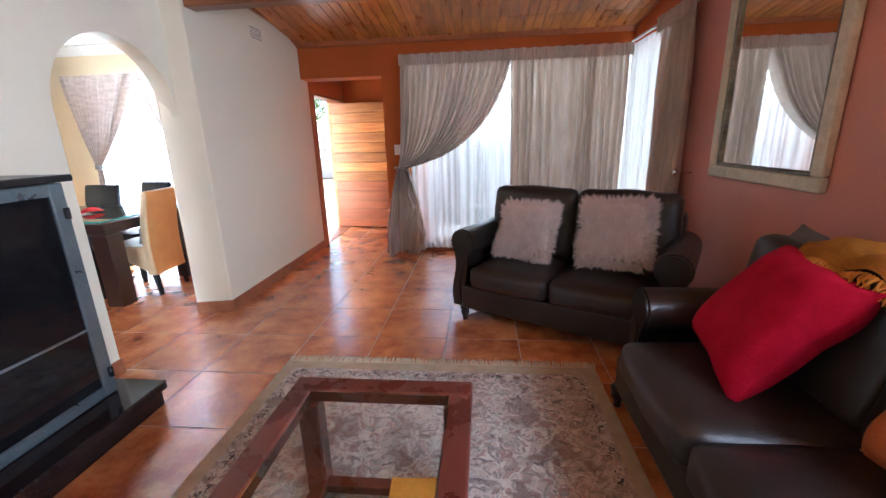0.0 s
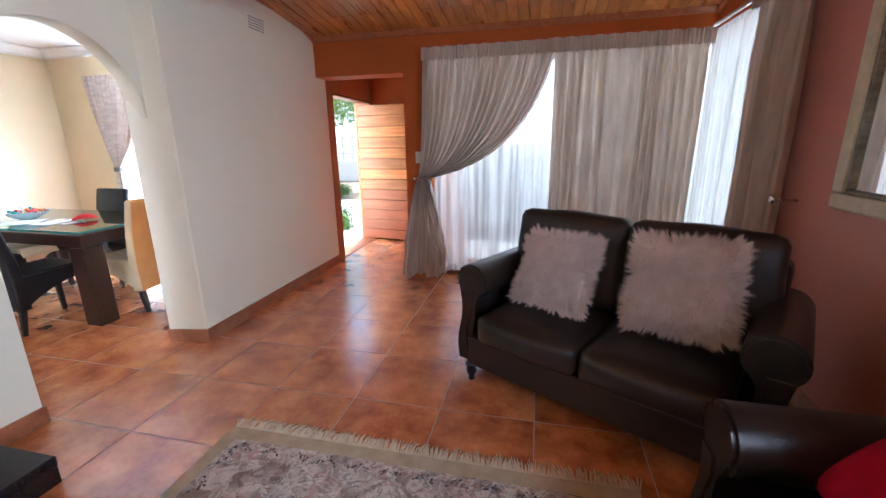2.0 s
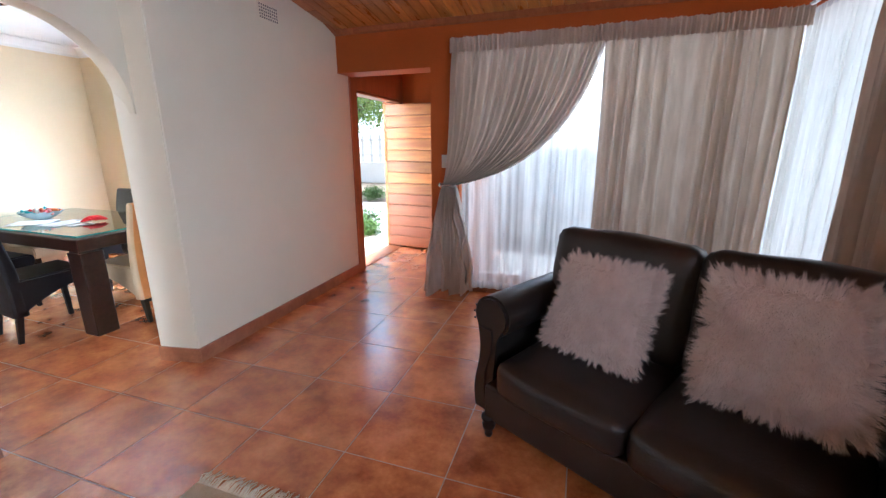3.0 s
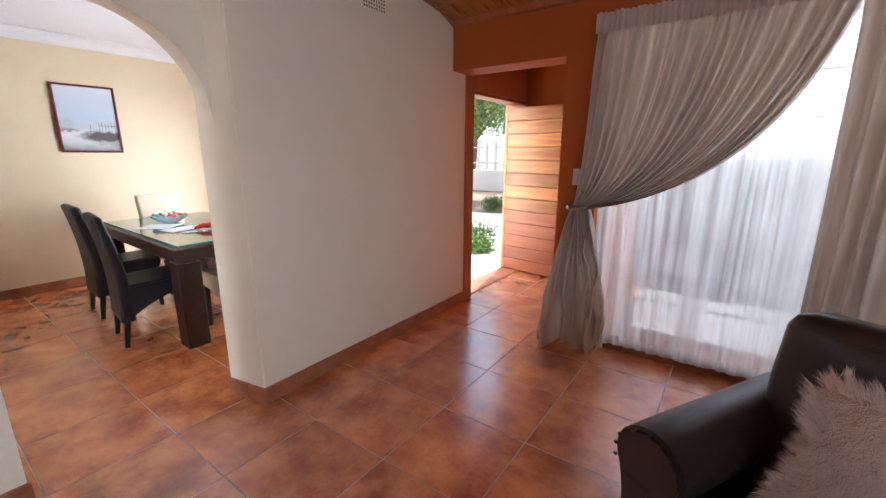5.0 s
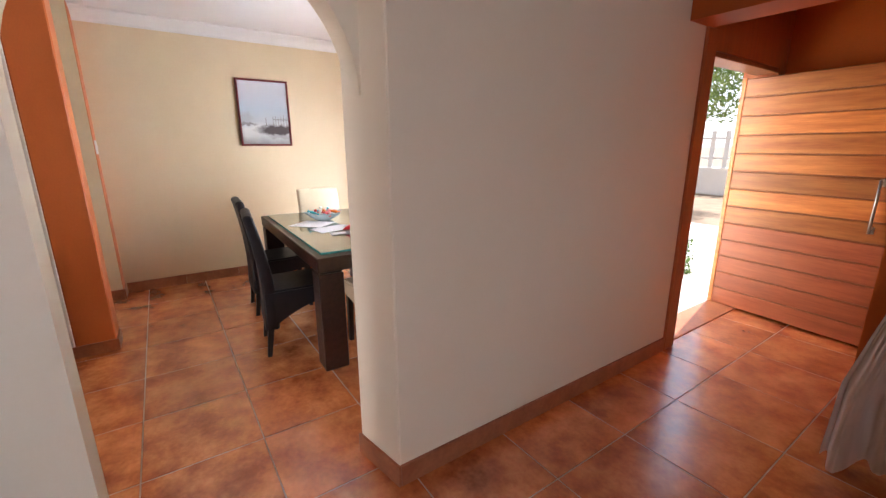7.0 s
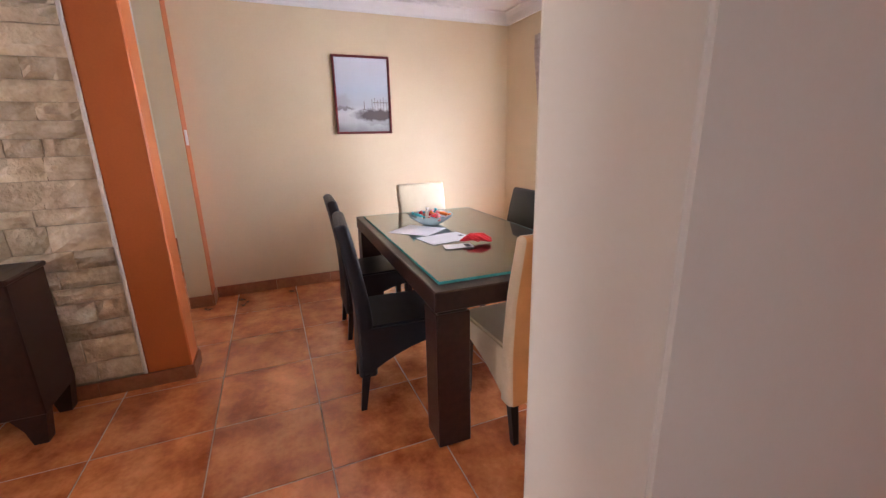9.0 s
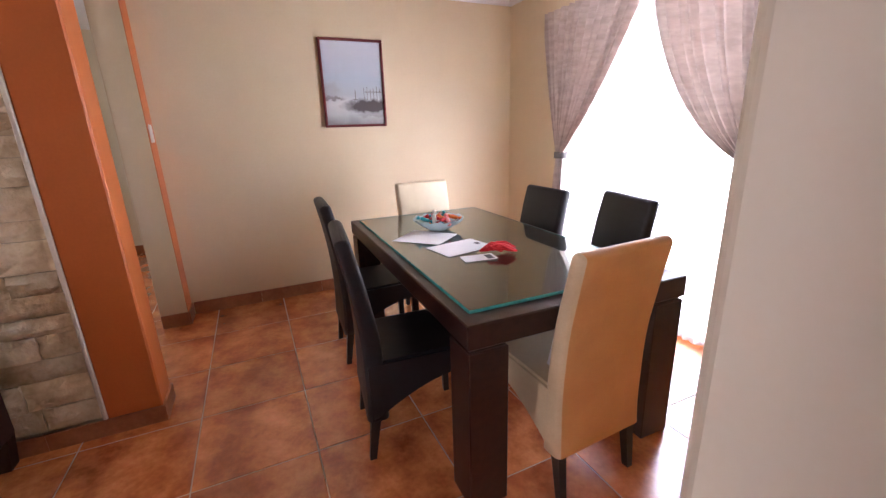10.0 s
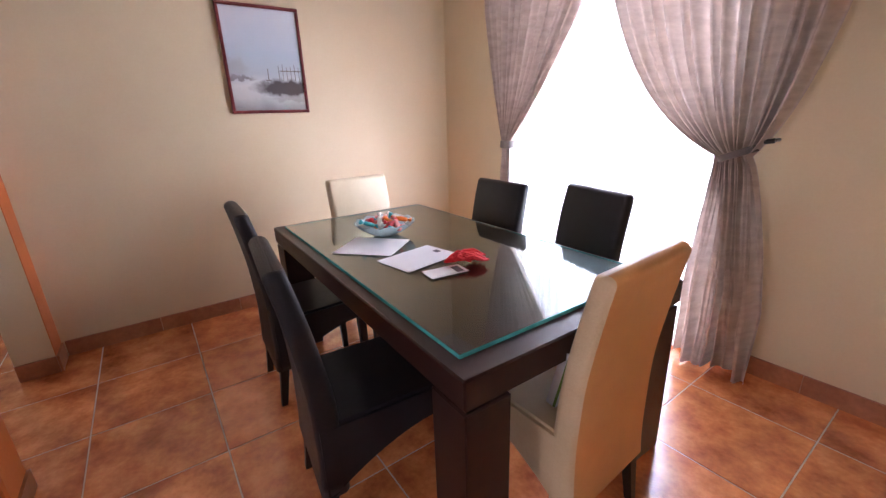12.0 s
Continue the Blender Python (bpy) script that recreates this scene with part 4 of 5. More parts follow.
# ---- seating in the lounge ----


def scroll_arm(bm, y0, y1, x0, x1, height, roll):
    """A rolled arm running from x0 (front) to x1 between y0 and y1, along the local x axis."""
    r = roll
    outer, inner = y0, y1
    prof = []
    for k in range(25):
        a = radians(-70 + 320 * k / 24)
        prof.append((lerp(outer, inner, 0.42) + r * math.cos(a) * 1.02, height - r + r * math.sin(a)))
    side = 1 if inner > outer else -1
    prof = [(outer + side * 0.125, 0.09), (outer + side * 0.125, height - 2.1 * r)] + (prof[2:] if side > 0 else prof[:-2][::-1]) + [(outer + side * 0.045, height - 2.1 * r), (outer + side * 0.03, 0.09)]
    prism(bm, prof, "x", x0, x1)


def turned_foot(bm, x, y):
    lathe(bm, [(0.016, 0), (0.020, 0.012), (0.017, 0.03), (0.030, 0.05), (0.034, 0.07), (0.026, 0.085), (0.038, 0.10), (0.038, 0.115)], 14, (x, y, 0))


def leather_sofa(name, label, width, seats, m, depth=0.86, back_h=0.955, arm_h=0.635, arm_x=0.03, roll=0.12, inset=0.205):
    """Local frame: y along the width, x from the front edge (0) to the back."""
    s = thing(name, label, "sofa", m)
    aw = 0.235
    bm = boxes((0.035, depth - 0.04, 0.125, width - 0.125, 0.10, 0.285), bevel=0.016, seg=3)
    part("base", bm, LEATHER, s)
    for y0, y1 in ((0.0, aw), (width, width - aw)):
        bm = bmesh.new()
        scroll_arm(bm, y0, y1, arm_x, depth - 0.06, arm_h, roll)
        bmesh.ops.bevel(bm, geom=[e for e in bm.edges if abs(e.verts[0].co.x - e.verts[1].co.x) < 1e-5], offset=0.014, segments=2, affect="EDGES")
        crease(bm)
        a = part("armrest", bm, LEATHER, s, smooth=True)
        bm = bmesh.new()
        yc = lerp(y0, y1, 0.42)
        for k in range(11):
            an = radians(-15 + 210 * k / 10)
            soft_box(bm, (arm_x - 0.004, yc + (roll - 0.007) * math.cos(an), arm_h - roll + (roll - 0.007) * math.sin(an)), (0.009, 0.011, 0.011), 0.004, 0, 1)
        tagged(part("stud", bm, LEATHER, a), kind="stuff")
        bm = bmesh.new()
        inner_edge, outer_edge = [], []
        for k in range(13):
            z = lerp(0.085, arm_h - roll * 1.5, k / 12)
            lean = 0.030 * math.sin(math.tau * (k / 12) * 0.95 + 0.3)
            wide = 0.10 - 0.030 * math.sin(math.pi * k / 12) ** 2
            outer_edge.append((y0 + (0.020 - lean * 0.6) * (1 if y1 > y0 else -1), z))
            inner_edge.append((y0 + (0.020 - lean * 0.6 + wide) * (1 if y1 > y0 else -1), z))
        prism(bm, outer_edge + inner_edge[::-1], "x", arm_x - 0.010, arm_x + 0.05)
        bmesh.ops.recalc_face_normals(bm, faces=bm.faces)
        bmesh.ops.bevel(bm, geom=[e for e in bm.edges if abs(e.verts[0].co.x - e.verts[1].co.x) < 1e-5], offset=0.010, segments=3, affect="EDGES")
        crease(bm, 50)
        part("arm_front", bm, LEATHER, s, smooth=True)
    cw = (width - 2 * inset) / seats
    bw = (width - 2 * 0.125) / seats
    for k in range(seats):
        y = inset + cw * (k + 0.5)
        bm = bmesh.new()
        soft_box(bm, (0.31, y, 0.365), (0.64, cw - 0.008, 0.18), 0.055, 0.018, 12, wobble=0.006)
        part("seat_cushion", bm, LEATHER, s, smooth=True)
        y = 0.125 + bw * (k + 0.5)
        bm = bmesh.new()
        soft_box(bm, (0, 0, 0), (0.20, bw - 0.006, back_h - 0.42), 0.06, 0.012, 10, m=pose(0.64, y, 0.42 + (back_h - 0.42) / 2, 0, 10, 0), wobble=0.010)
        part("back_cushion", bm, LEATHER, s, smooth=True)
    bm = boxes((depth - 0.18, depth, 0.10, width - 0.10, 0.10, back_h - 0.14), bevel=0.04, seg=3)
    part("back_panel", bm, LEATHER, s)
    for x in (0.05, depth - 0.09):
        for y in (0.15, width - 0.15):
            bm = bmesh.new()
            turned_foot(bm, x, y)
            part("foot", bm, BLACK_LEG, s, "turned dark wooden foot", smooth=True)
    return s


def pillow_shape(bm, size, thick):
    """A square pillow, thick in the middle, with thin seams and pointed corners."""
    n = 18
    layers = []
    for side in (-1, 1):
        g = []
        for i in range(n + 1):
            row = []
            for j in range(n + 1):
                u, v = 2 * i / n - 1, 2 * j / n - 1
                pinch = 1 - 0.07 * (1 - u * u) * v ** 4 - 0.07 * (1 - v * v) * u ** 4
                h = thick / 2 * max(0.0, (1 - u ** 4) * (1 - v ** 4)) ** 0.55 + 0.004
                c = Vector((side * h, u * size / 2 * pinch, v * size / 2 * pinch))
                c += 0.012 * noise.noise_vector(c * 7 + Vector((size * 9, 0, 0)))
                row.append(bm.verts.new(c))
            g.append(row)
        for i in range(n):
            for j in range(n):
                bm.faces.new((g[i][j], g[i + 1][j], g[i + 1][j + 1], g[i][j + 1]))
        layers.append(g)
    lo, hi = layers
    ring = [(i, 0) for i in range(n)] + [(n, j) for j in range(n)] + [(n - i, n) for i in range(n)] + [(0, n - j) for j in range(n)]
    for (a, c), (d, e) in zip(ring, ring[1:] + ring[:1]):
        bm.faces.new((lo[a][c], lo[d][e], hi[d][e], hi[a][c]))


def fur_pillow(label, size, m, seed):
    rnd = random.Random(seed)
    s = thing("fur_pillow", label, "pillow", m, group="fur pillows on the loveseat")
    bm = bmesh.new()
    pillow_shape(bm, size, 0.15)
    bmesh.ops.recalc_face_normals(bm, faces=bm.faces)
    bm.normal_update()
    faces = [(f.calc_center_median(), f.normal.copy()) for f in bm.faces]
    part("cover", bm, FUR, s, smooth=True)
    verts, quads = [], []
    for c, nn in faces:
        edge = max(abs(c.y), abs(c.z)) / (size / 2)
        rim = edge > rnd.uniform(0.70, 0.92)
        out = Vector((0, c.y, c.z)).normalized()
        for _ in range(4 if rim else 42):
            # along the rim each lock is a bunch of strands that run together at the tip
            root = c + Vector((rnd.uniform(-0.004, 0.004), rnd.uniform(-0.016, 0.016), rnd.uniform(-0.016, 0.016)))
            length = rnd.uniform(0.025, 0.06) if rim else rnd.uniform(0.02, 0.042)
            lay = out * 1.15 + nn * 0.3 + Vector((0, 0, 0.15)) if rim else nn * 0.25 + Vector((0, 0.1, -0.8))
            lay += Vector((rnd.uniform(-0.3, 0.3), rnd.uniform(-0.5, 0.5), rnd.uniform(-0.4, 0.4)))
            end = root + lay.normalized() * length
            for _ in range(12 if rim else 1):
                base = root + Vector((rnd.uniform(-0.004, 0.004), rnd.uniform(-0.012, 0.012), rnd.uniform(-0.012, 0.012))) - nn * 0.004
                tip = end + Vector((rnd.uniform(-0.007, 0.007), rnd.uniform(-0.009, 0.009), rnd.uniform(-0.010, 0.010)))
                side = (tip - base).cross(Vector((rnd.random(), rnd.random(), rnd.random()))).normalized() * 0.0009
                mid = base.lerp(tip, 0.5) + nn * 0.004
                k = len(verts)
                verts += [base - side, base + side, mid + side * 0.8, tip, mid - side * 0.8]
                quads += [(k, k + 1, k + 2, k + 4), (k + 4, k + 2, k + 3)]
    me = bpy.data.meshes.new("fur")
    me.from_pydata([tuple(v) for v in verts], [], quads)
    me.materials.append(FUR)
    f = new("fur", me)
    f.parent = s
    tagged(f, "long shaggy pale mauve fur", kind="stuff")
    return s


# local x runs to the back, local y against the width: mirror so that the width runs to the wall
LOVE_W = 1.63
love_m = Matrix.Translation((-0.127, 3.378, 0)) @ Euler((0, 0, radians(61))).to_matrix().to_4x4() @ Matrix.Translation((0, -LOVE_W, 0))
leather_sofa("loveseat", "dark brown leather two-seat sofa with rolled arms", LOVE_W, 2, love_m, back_h=0.985, arm_h=0.71, arm_x=0.10, roll=0.105)
for u, w, z, sz, tilt, turn, lab, sd in ((0.51, 0.375, 0.695, 0.41, 29, 0, "small shaggy pale mauve cushion on the loveseat", 4), (1.14, 0.405, 0.735, 0.45, 27, -4, "large shaggy pale mauve cushion on the loveseat", 6)):
    fur_pillow(lab, sz, love_m @ pose(w, LOVE_W - u, z, turn, tilt, 0), sd)
sofa_m = Matrix.Translation((0.82, -0.02, 0))
leather_sofa("sofa", "dark brown leather three-seat sofa with rolled studded arms", 2.48, 3, sofa_m, depth=0.95, back_h=0.93, arm_h=0.64, arm_x=0.13, roll=0.11, inset=0.25)


def cushion(name, label, category, size, thick, m, material):
    """A square scatter cushion, thick in the middle, with thin seams and pointed corners."""
    s = thing(name, label, category, m)
    bm = bmesh.new()
    pillow_shape(bm, size, thick)
    part("cover", bm, material, s, smooth=True)
    return s


def placed(centre, along, up):
    """A pose from a centre and the directions of a cushion's side and upright edge."""
    y = Vector(along).normalized()
    x = y.cross(Vector(up)).normalized()
    z = x.cross(y)
    m = Matrix((x, y, z)).transposed().to_4x4()
    m.translation = centre
    return m


cushion("red_pillow", "plump crimson pillow leaning on the sofa", "pillow", 0.57, 0.20, placed((1.262, 1.943, 0.69), (0.124, 0.538, 0.036), (0.341, 0.109, 0.431)), RED_CLOTH)
cushion("orange_pillow", "burnt orange cushion on the sofa", "pillow", 0.44, 0.15, placed((1.36, 1.30, 0.67), (0.05, 0.4, -0.05), (0.2, 0.0, 0.4)), BURNT)
cushion("grey_pillow", "grey cushion behind the red pillow", "pillow", 0.42, 0.14, placed((1.48, 2.06, 0.77), (0.0, 0.4, 0.03), (0.16, -0.02, 0.4)), GREY_CLOTH)
thr = thing("throw", "mustard knitted throw over the sofa back", "blanket", pose(0, 0, 0))
bm = bmesh.new()
grid = []
for i in range(25):
    row = []
    for j in range(25):
        u, v = i / 24, j / 24
        y = 1.42 + 0.62 * u + 0.03 * math.sin(v * 7)
        sx = lerp(-0.14, 0.20, v)
        x = 1.52 + sx
        z = 0.965 - 2.4 * max(0, abs(sx) - 0.07) ** 1.35 + 0.018 * noise.noise((x * 9, y * 7, 1.3)) + 0.012 * math.sin(u * 17 + v * 4) + 0.03 * math.sin(u * 3)
        row.append(bm.verts.new((x, y, z)))
    grid.append(row)
for a, b in zip(grid, grid[1:]):
    for j in range(24):
        bm.faces.new((a[j], a[j + 1], b[j + 1], b[j]))
bmesh.ops.solidify(bm, geom=list(bm.faces), thickness=0.014)
part("cloth", bm, MUSTARD, thr, smooth=True)
rnd = random.Random(52)
bm = bmesh.new()
for k in range(90):
    u = k / 89
    z0 = 0.965 - 2.4 * 0.07 ** 1.35 + 0.012 * math.sin(u * 17) + 0.03 * math.sin(u * 3)
    base = Vector((1.382, 1.42 + 0.62 * u, z0))
    mid = base + Vector((rnd.uniform(-0.03, -0.012), rnd.uniform(-0.012, 0.012), rnd.uniform(-0.028, -0.010)))
    tube(bm, base, mid, 0.0045, 0.0042, 5, False)
    tube(bm, mid, mid + Vector((rnd.uniform(-0.016, 0.004), rnd.uniform(-0.012, 0.012), rnd.uniform(-0.034, -0.018))), 0.0042, 0.0025, 5, False)
tagged(part("fringe", bm, MUSTARD, thr, "knotted mustard fringe"), kind="stuff")

# ---- rug and coffee table ----
rug = thing("rug", "faded Persian style rug with a fringed end", "rug")
RX0, RX1, RY0, RY1 = -1.10, 0.845, -0.25, 2.655
bm = bmesh.new()
box(bm, RX0 + 0.07, RX1 - 0.07, RY0 + 0.07, RY1 - 0.08, 0.0, 0.011)
part("field", bm, RUG, rug)
part("border", boxes((RX0, RX0 + 0.07, RY0, RY1, 0, 0.010), (RX1 - 0.07, RX1, RY0, RY1, 0, 0.010), (RX0 + 0.07, RX1 - 0.07, RY1 - 0.08, RY1, 0, 0.010), (RX0 + 0.07, RX1 - 0.07, RY0, RY0 + 0.07, 0, 0.010)), RUG_EDGE, rug)
bm = bmesh.new()
rnd = random.Random(17)


def motif(cx, cy, turned):
    """A small sprig of dark wool: a bent stem of blots with a few beside it."""
    for _ in range(15):
        a, w = rnd.uniform(-0.048, 0.048), rnd.gauss(0, 0.007)
        w += 0.012 * math.cos(a * 65)
        dx, dy = (w, a) if turned else (a, w)
        r = rnd.uniform(0.003, 0.0075)
        lathe(bm, [(r, 0), (r * 0.8, 0.0014)], 6, (cx + dx, cy + dy, 0.0105))


for k in range(12):
    motif(RX0 + 0.15 + k * 0.15, RY1 - 0.125, False)
for k in range(15):
    for side in (RX0 + 0.115, RX1 - 0.115):
        motif(side, RY1 - 0.2 - k * 0.16, True)
tagged(part("border_motif", bm, RUG_DARK, rug, "dark blue-black border motif"), kind="stuff")
rnd = random.Random(8)
bm = bmesh.new()
x = RX0 + 0.004
while x < RX1:
    ln_ = rnd.uniform(0.055, 0.09)
    dx = 0.014 * math.sin(x * 31) + rnd.uniform(-0.016, 0.016)
    zz = rnd.uniform(0.006, 0.020)
    tube(bm, (x, RY1 - 0.004, 0.008), (x + dx * 0.5, RY1 + ln_ * 0.5, zz + 0.004), 0.0036, 0.0032, 4, False)
    tube(bm, (x + dx * 0.5, RY1 + ln_ * 0.5, zz + 0.004), (x + dx, RY1 + ln_, 0.004), 0.0032, 0.0018, 4, False)
    x += rnd.uniform(0.004, 0.007)
tagged(part("fringe", bm, FRINGE, rug, "knotted cream cotton fringe"), kind="stuff")

ct = thing("coffee_table", "mahogany coffee table with a glass top", "coffee table")
CX0, CX1, CY0, CY1, CZ = -0.56, 0.13, 0.72, 1.75, 0.49
part("frame_rail", boxes((CX0, CX1, CY1 - 0.085, CY1, CZ - 0.06, CZ), bevel=0.006), MAHOGANY, ct)
part("frame_rail", boxes((CX0, CX1, CY0, CY0 + 0.085, CZ - 0.06, CZ), bevel=0.006), MAHOGANY, ct)
part("frame_rail", boxes((CX0, CX0 + 0.085, CY0 + 0.085, CY1 - 0.085, CZ - 0.06, CZ), bevel=0.006), MAHOGANY, ct)
part("frame_rail", boxes((CX1 - 0.085, CX1, CY0 + 0.085, CY1 - 0.085, CZ - 0.06, CZ), bevel=0.006), MAHOGANY, ct)
part("glass_top", boxes((CX0 + 0.087, CX1 - 0.087, CY0 + 0.087, CY1 - 0.087, CZ - 0.012, CZ - 0.004)), GLASS, ct, "clear glass panel")
part("shelf", boxes((CX0 + 0.11, CX1 - 0.11, CY0 + 0.11, CY1 - 0.11, 0.056, 0.064)), GLASS, ct, "clear glass shelf")
for sp in ((CX0 + 0.05, CX1 - 0.05, CY1 - 0.11, CY1 - 0.06), (CX0 + 0.05, CX1 - 0.05, CY0 + 0.06, CY0 + 0.11), (CX0 + 0.05, CX0 + 0.11, CY0 + 0.11, CY1 - 0.11), (CX1 - 0.11, CX1 - 0.05, CY0 + 0.11, CY1 - 0.11)):
    part("shelf_rail", boxes((*sp, 0.025, 0.07), bevel=0.004), MAHOGANY, ct)
for x in (CX0 + 0.025, CX1 - 0.105):
    for y in (CY0 + 0.025, CY1 - 0.105):
        part("leg", boxes((x, x + 0.08, y, y + 0.08, 0.011, CZ - 0.06), bevel=0.008), MAHOGANY, ct)
mag = thing("magazine", "yellow magazine on the coffee table shelf", "magazine", pose(-0.085, 1.55, 0.0645, 0, 0, 3))
part("pages", boxes((-0.10, 0.10, -0.14, 0.14, 0, 0.010)), PAPER, mag)
part("cover", boxes((-0.101, 0.101, -0.141, 0.141, 0.010, 0.013)), MUSTARD, mag, "yellow cover")
part("cover_print", boxes((-0.05, 0.05, -0.10, 0.02, 0.0131, 0.0138)), RED_CLOTH, mag, "red picture on the cover")

# ---- fireplace ----
hearth = thing("hearth", "polished black granite fireplace plinth", "hearth")
part("plinth", boxes((XA + 0.002, -1.60, 0.70, 2.19, 0, 0.13), bevel=0.004), GRANITE, hearth)
part("slab", boxes((XA + 0.002, -1.525, 0.64, 2.155, 0.13, 0.18), bevel=0.006), GRANITE, hearth)
fp = thing("fireplace", "black built-in fireplace with a steel-framed glass screen", "fireplace")
FX = -1.71
part("body", boxes((XA + 0.002, FX - 0.03, 0.86, 2.05, 0.18, 1.25), bevel=0.006), BLACK_METAL, fp)
part("mantel", boxes((XA + 0.002, FX + 0.02, 0.82, 2.09, 1.25, 1.28), bevel=0.006), BLACK_METAL, fp)
sc = part("screen_frame", boxes((FX - 0.03, FX, 0.87, 0.94, 0.185, 1.245), (FX - 0.03, FX, 1.985, 2.05, 0.185, 1.245), (FX - 0.03, FX, 0.94, 1.985, 1.19, 1.245), (FX - 0.03, FX, 0.94, 1.985, 0.185, 0.24), bevel=0.004), SCREEN_STEEL, fp, "blue-grey steel screen frame")
part("screen_glass", boxes((FX - 0.022, FX - 0.012, 0.94, 1.985, 0.24, 1.19)), FIRE_GLASS, fp, "smoked black glass")
part("grate_bar", boxes((FX - 0.012, FX - 0.004, 0.94, 1.985, 0.545, 0.555)), STEEL, fp)
for z in (0.30, 1.11):
    bm = bmesh.new()
    tube(bm, (FX + 0.008, 2.03, z - 0.025), (FX + 0.008, 2.03, z + 0.025), 0.012)
    part("hinge", bm, BLACK_METAL, fp, smooth=True)

# ---- mirror ----
mir = thing("mirror", "large mirror in a distressed cream frame", "mirror")
MY0, MY1, MZ0, MZ1 = 2.48, 3.48, 1.08, 2.42
for spans in (((MY0, MY1), (MZ0, MZ0 + 0.075)), ((MY0, MY1), (MZ1 - 0.075, MZ1)), ((MY0, MY0 + 0.075), (MZ0 + 0.075, MZ1 - 0.075)), ((MY1 - 0.075, MY1), (MZ0 + 0.075, MZ1 - 0.075))):
    part("frame_side", boxes((XR - 0.045, XR - 0.001, *spans[0], *spans[1]), bevel=0.012, seg=2), FRAME_CREAM, mir)
for spans in (((MY0 + 0.075, MY1 - 0.075), (MZ0 + 0.075, MZ0 + 0.097)), ((MY0 + 0.075, MY1 - 0.075), (MZ1 - 0.097, MZ1 - 0.075)), ((MY0 + 0.075, MY0 + 0.097), (MZ0 + 0.097, MZ1 - 0.097)), ((MY1 - 0.097, MY1 - 0.075), (MZ0 + 0.097, MZ1 - 0.097))):
    part("inner_bead", boxes((XR - 0.036, XR - 0.001, *spans[0], *spans[1]), bevel=0.006), FRAME_SILVER, mir, "tarnished silver bead")
part("mirror_glass", boxes((XR - 0.016, XR - 0.008, MY0 + 0.095, MY1 - 0.095, MZ0 + 0.095, MZ1 - 0.095)), MIRROR, mir)

# ---- small wall fittings ----


def switch_plate(m, w, h, rockers, label):
    s = thing("light_switch", label, "light switch", m)
    part("plate", boxes((-w / 2, w / 2, -0.010, 0, -h / 2, h / 2), bevel=0.003), PLASTIC, s)
    for k in range(rockers):
        x = (k - (rockers - 1) / 2) * 0.026
        part("rocker", boxes((x - 0.009, x + 0.009, -0.015, -0.009, -0.02, 0.02), bevel=0.002), PLASTIC, s)


switch_plate(pose(-0.855, YF, 1.265), 0.075, 0.12, 2, "white light switch on the rust wall")
switch_plate(pose(-5.52, 2.33, 1.42, 0, 0, 180), 0.075, 0.12, 1, "white light switch on the orange return")
vent = thing("wall_vent", "off-white louvred vent high on the wall", "vent")
part("frame", boxes((XP, XP + 0.004, 4.34, 4.55, 2.33, 2.45)), WHITE_WALL, vent)
for r in range(5):
    for k in range(9):
        part("slot", boxes((XP + 0.004, XP + 0.0045, 4.352 + k * 0.0225, 4.364 + k * 0.0225, 2.340 + r * 0.0215, 2.352 + r * 0.0215)), GREY_CLOTH, vent)
light = thing("downlight", "small recessed ceiling downlight", "lamp", pose(-4.35, 4.05, 2.585))
bm = bmesh.new()
lathe(bm, [(0.045, 0), (0.045, -0.008), (0.032, -0.012), (0.030, -0.003)], 20)
part("trim_ring", bm, CHROME, light, smooth=True)

# ---- dining table ----
tm = pose(-3.98, 4.018, 0, 0, 0, -1.5)
table = thing("dining_table", "dark wenge dining table with a glass cover", "table", tm)
TL, TW = 0.95, 0.51
part("tabletop", boxes((-TL, TL, -TW, TW, 0.668, 0.760), bevel=0.005), WENGE, table)
for sx in (-1, 1):
    for sy in (-1, 1):
        x0, x1 = sorted((sx * (TL - 0.004), sx * (TL - 0.16)))
        y0, y1 = sorted((sy * (TW - 0.004), sy * (TW - 0.16)))
        part("leg", boxes((x0, x1, y0, y1, 0, 0.655), bevel=0.004), WENGE, table)
        part("leg_collar", boxes((x0 + 0.012, x1 - 0.012, y0 + 0.012, y1 - 0.012, 0.655, 0.668)), BLACK_LEG, table)
gl = thing("table_glass", "thick green-edged glass sheet on the dining table", "glass sheet", tm)
GX0, GY0 = TL - 0.085, TW - 0.05
part("sheet", boxes((-GX0, GX0, -GY0, GY0, 0.7615, 0.7735), bevel=0.001), TABLE_GLASS, gl)
for sp in ((-GX0, GX0, -GY0 - 0.002, -GY0), (-GX0, GX0, GY0, GY0 + 0.002), (-GX0 - 0.002, -GX0, -GY0, GY0), (GX0, GX0 + 0.002, -GY0, GY0)):
    part("polished_edge", boxes((*sp, 0.7615, 0.7735)), GLASS_EDGE, gl, "polished teal glass edge")

# ---- dining chairs ----


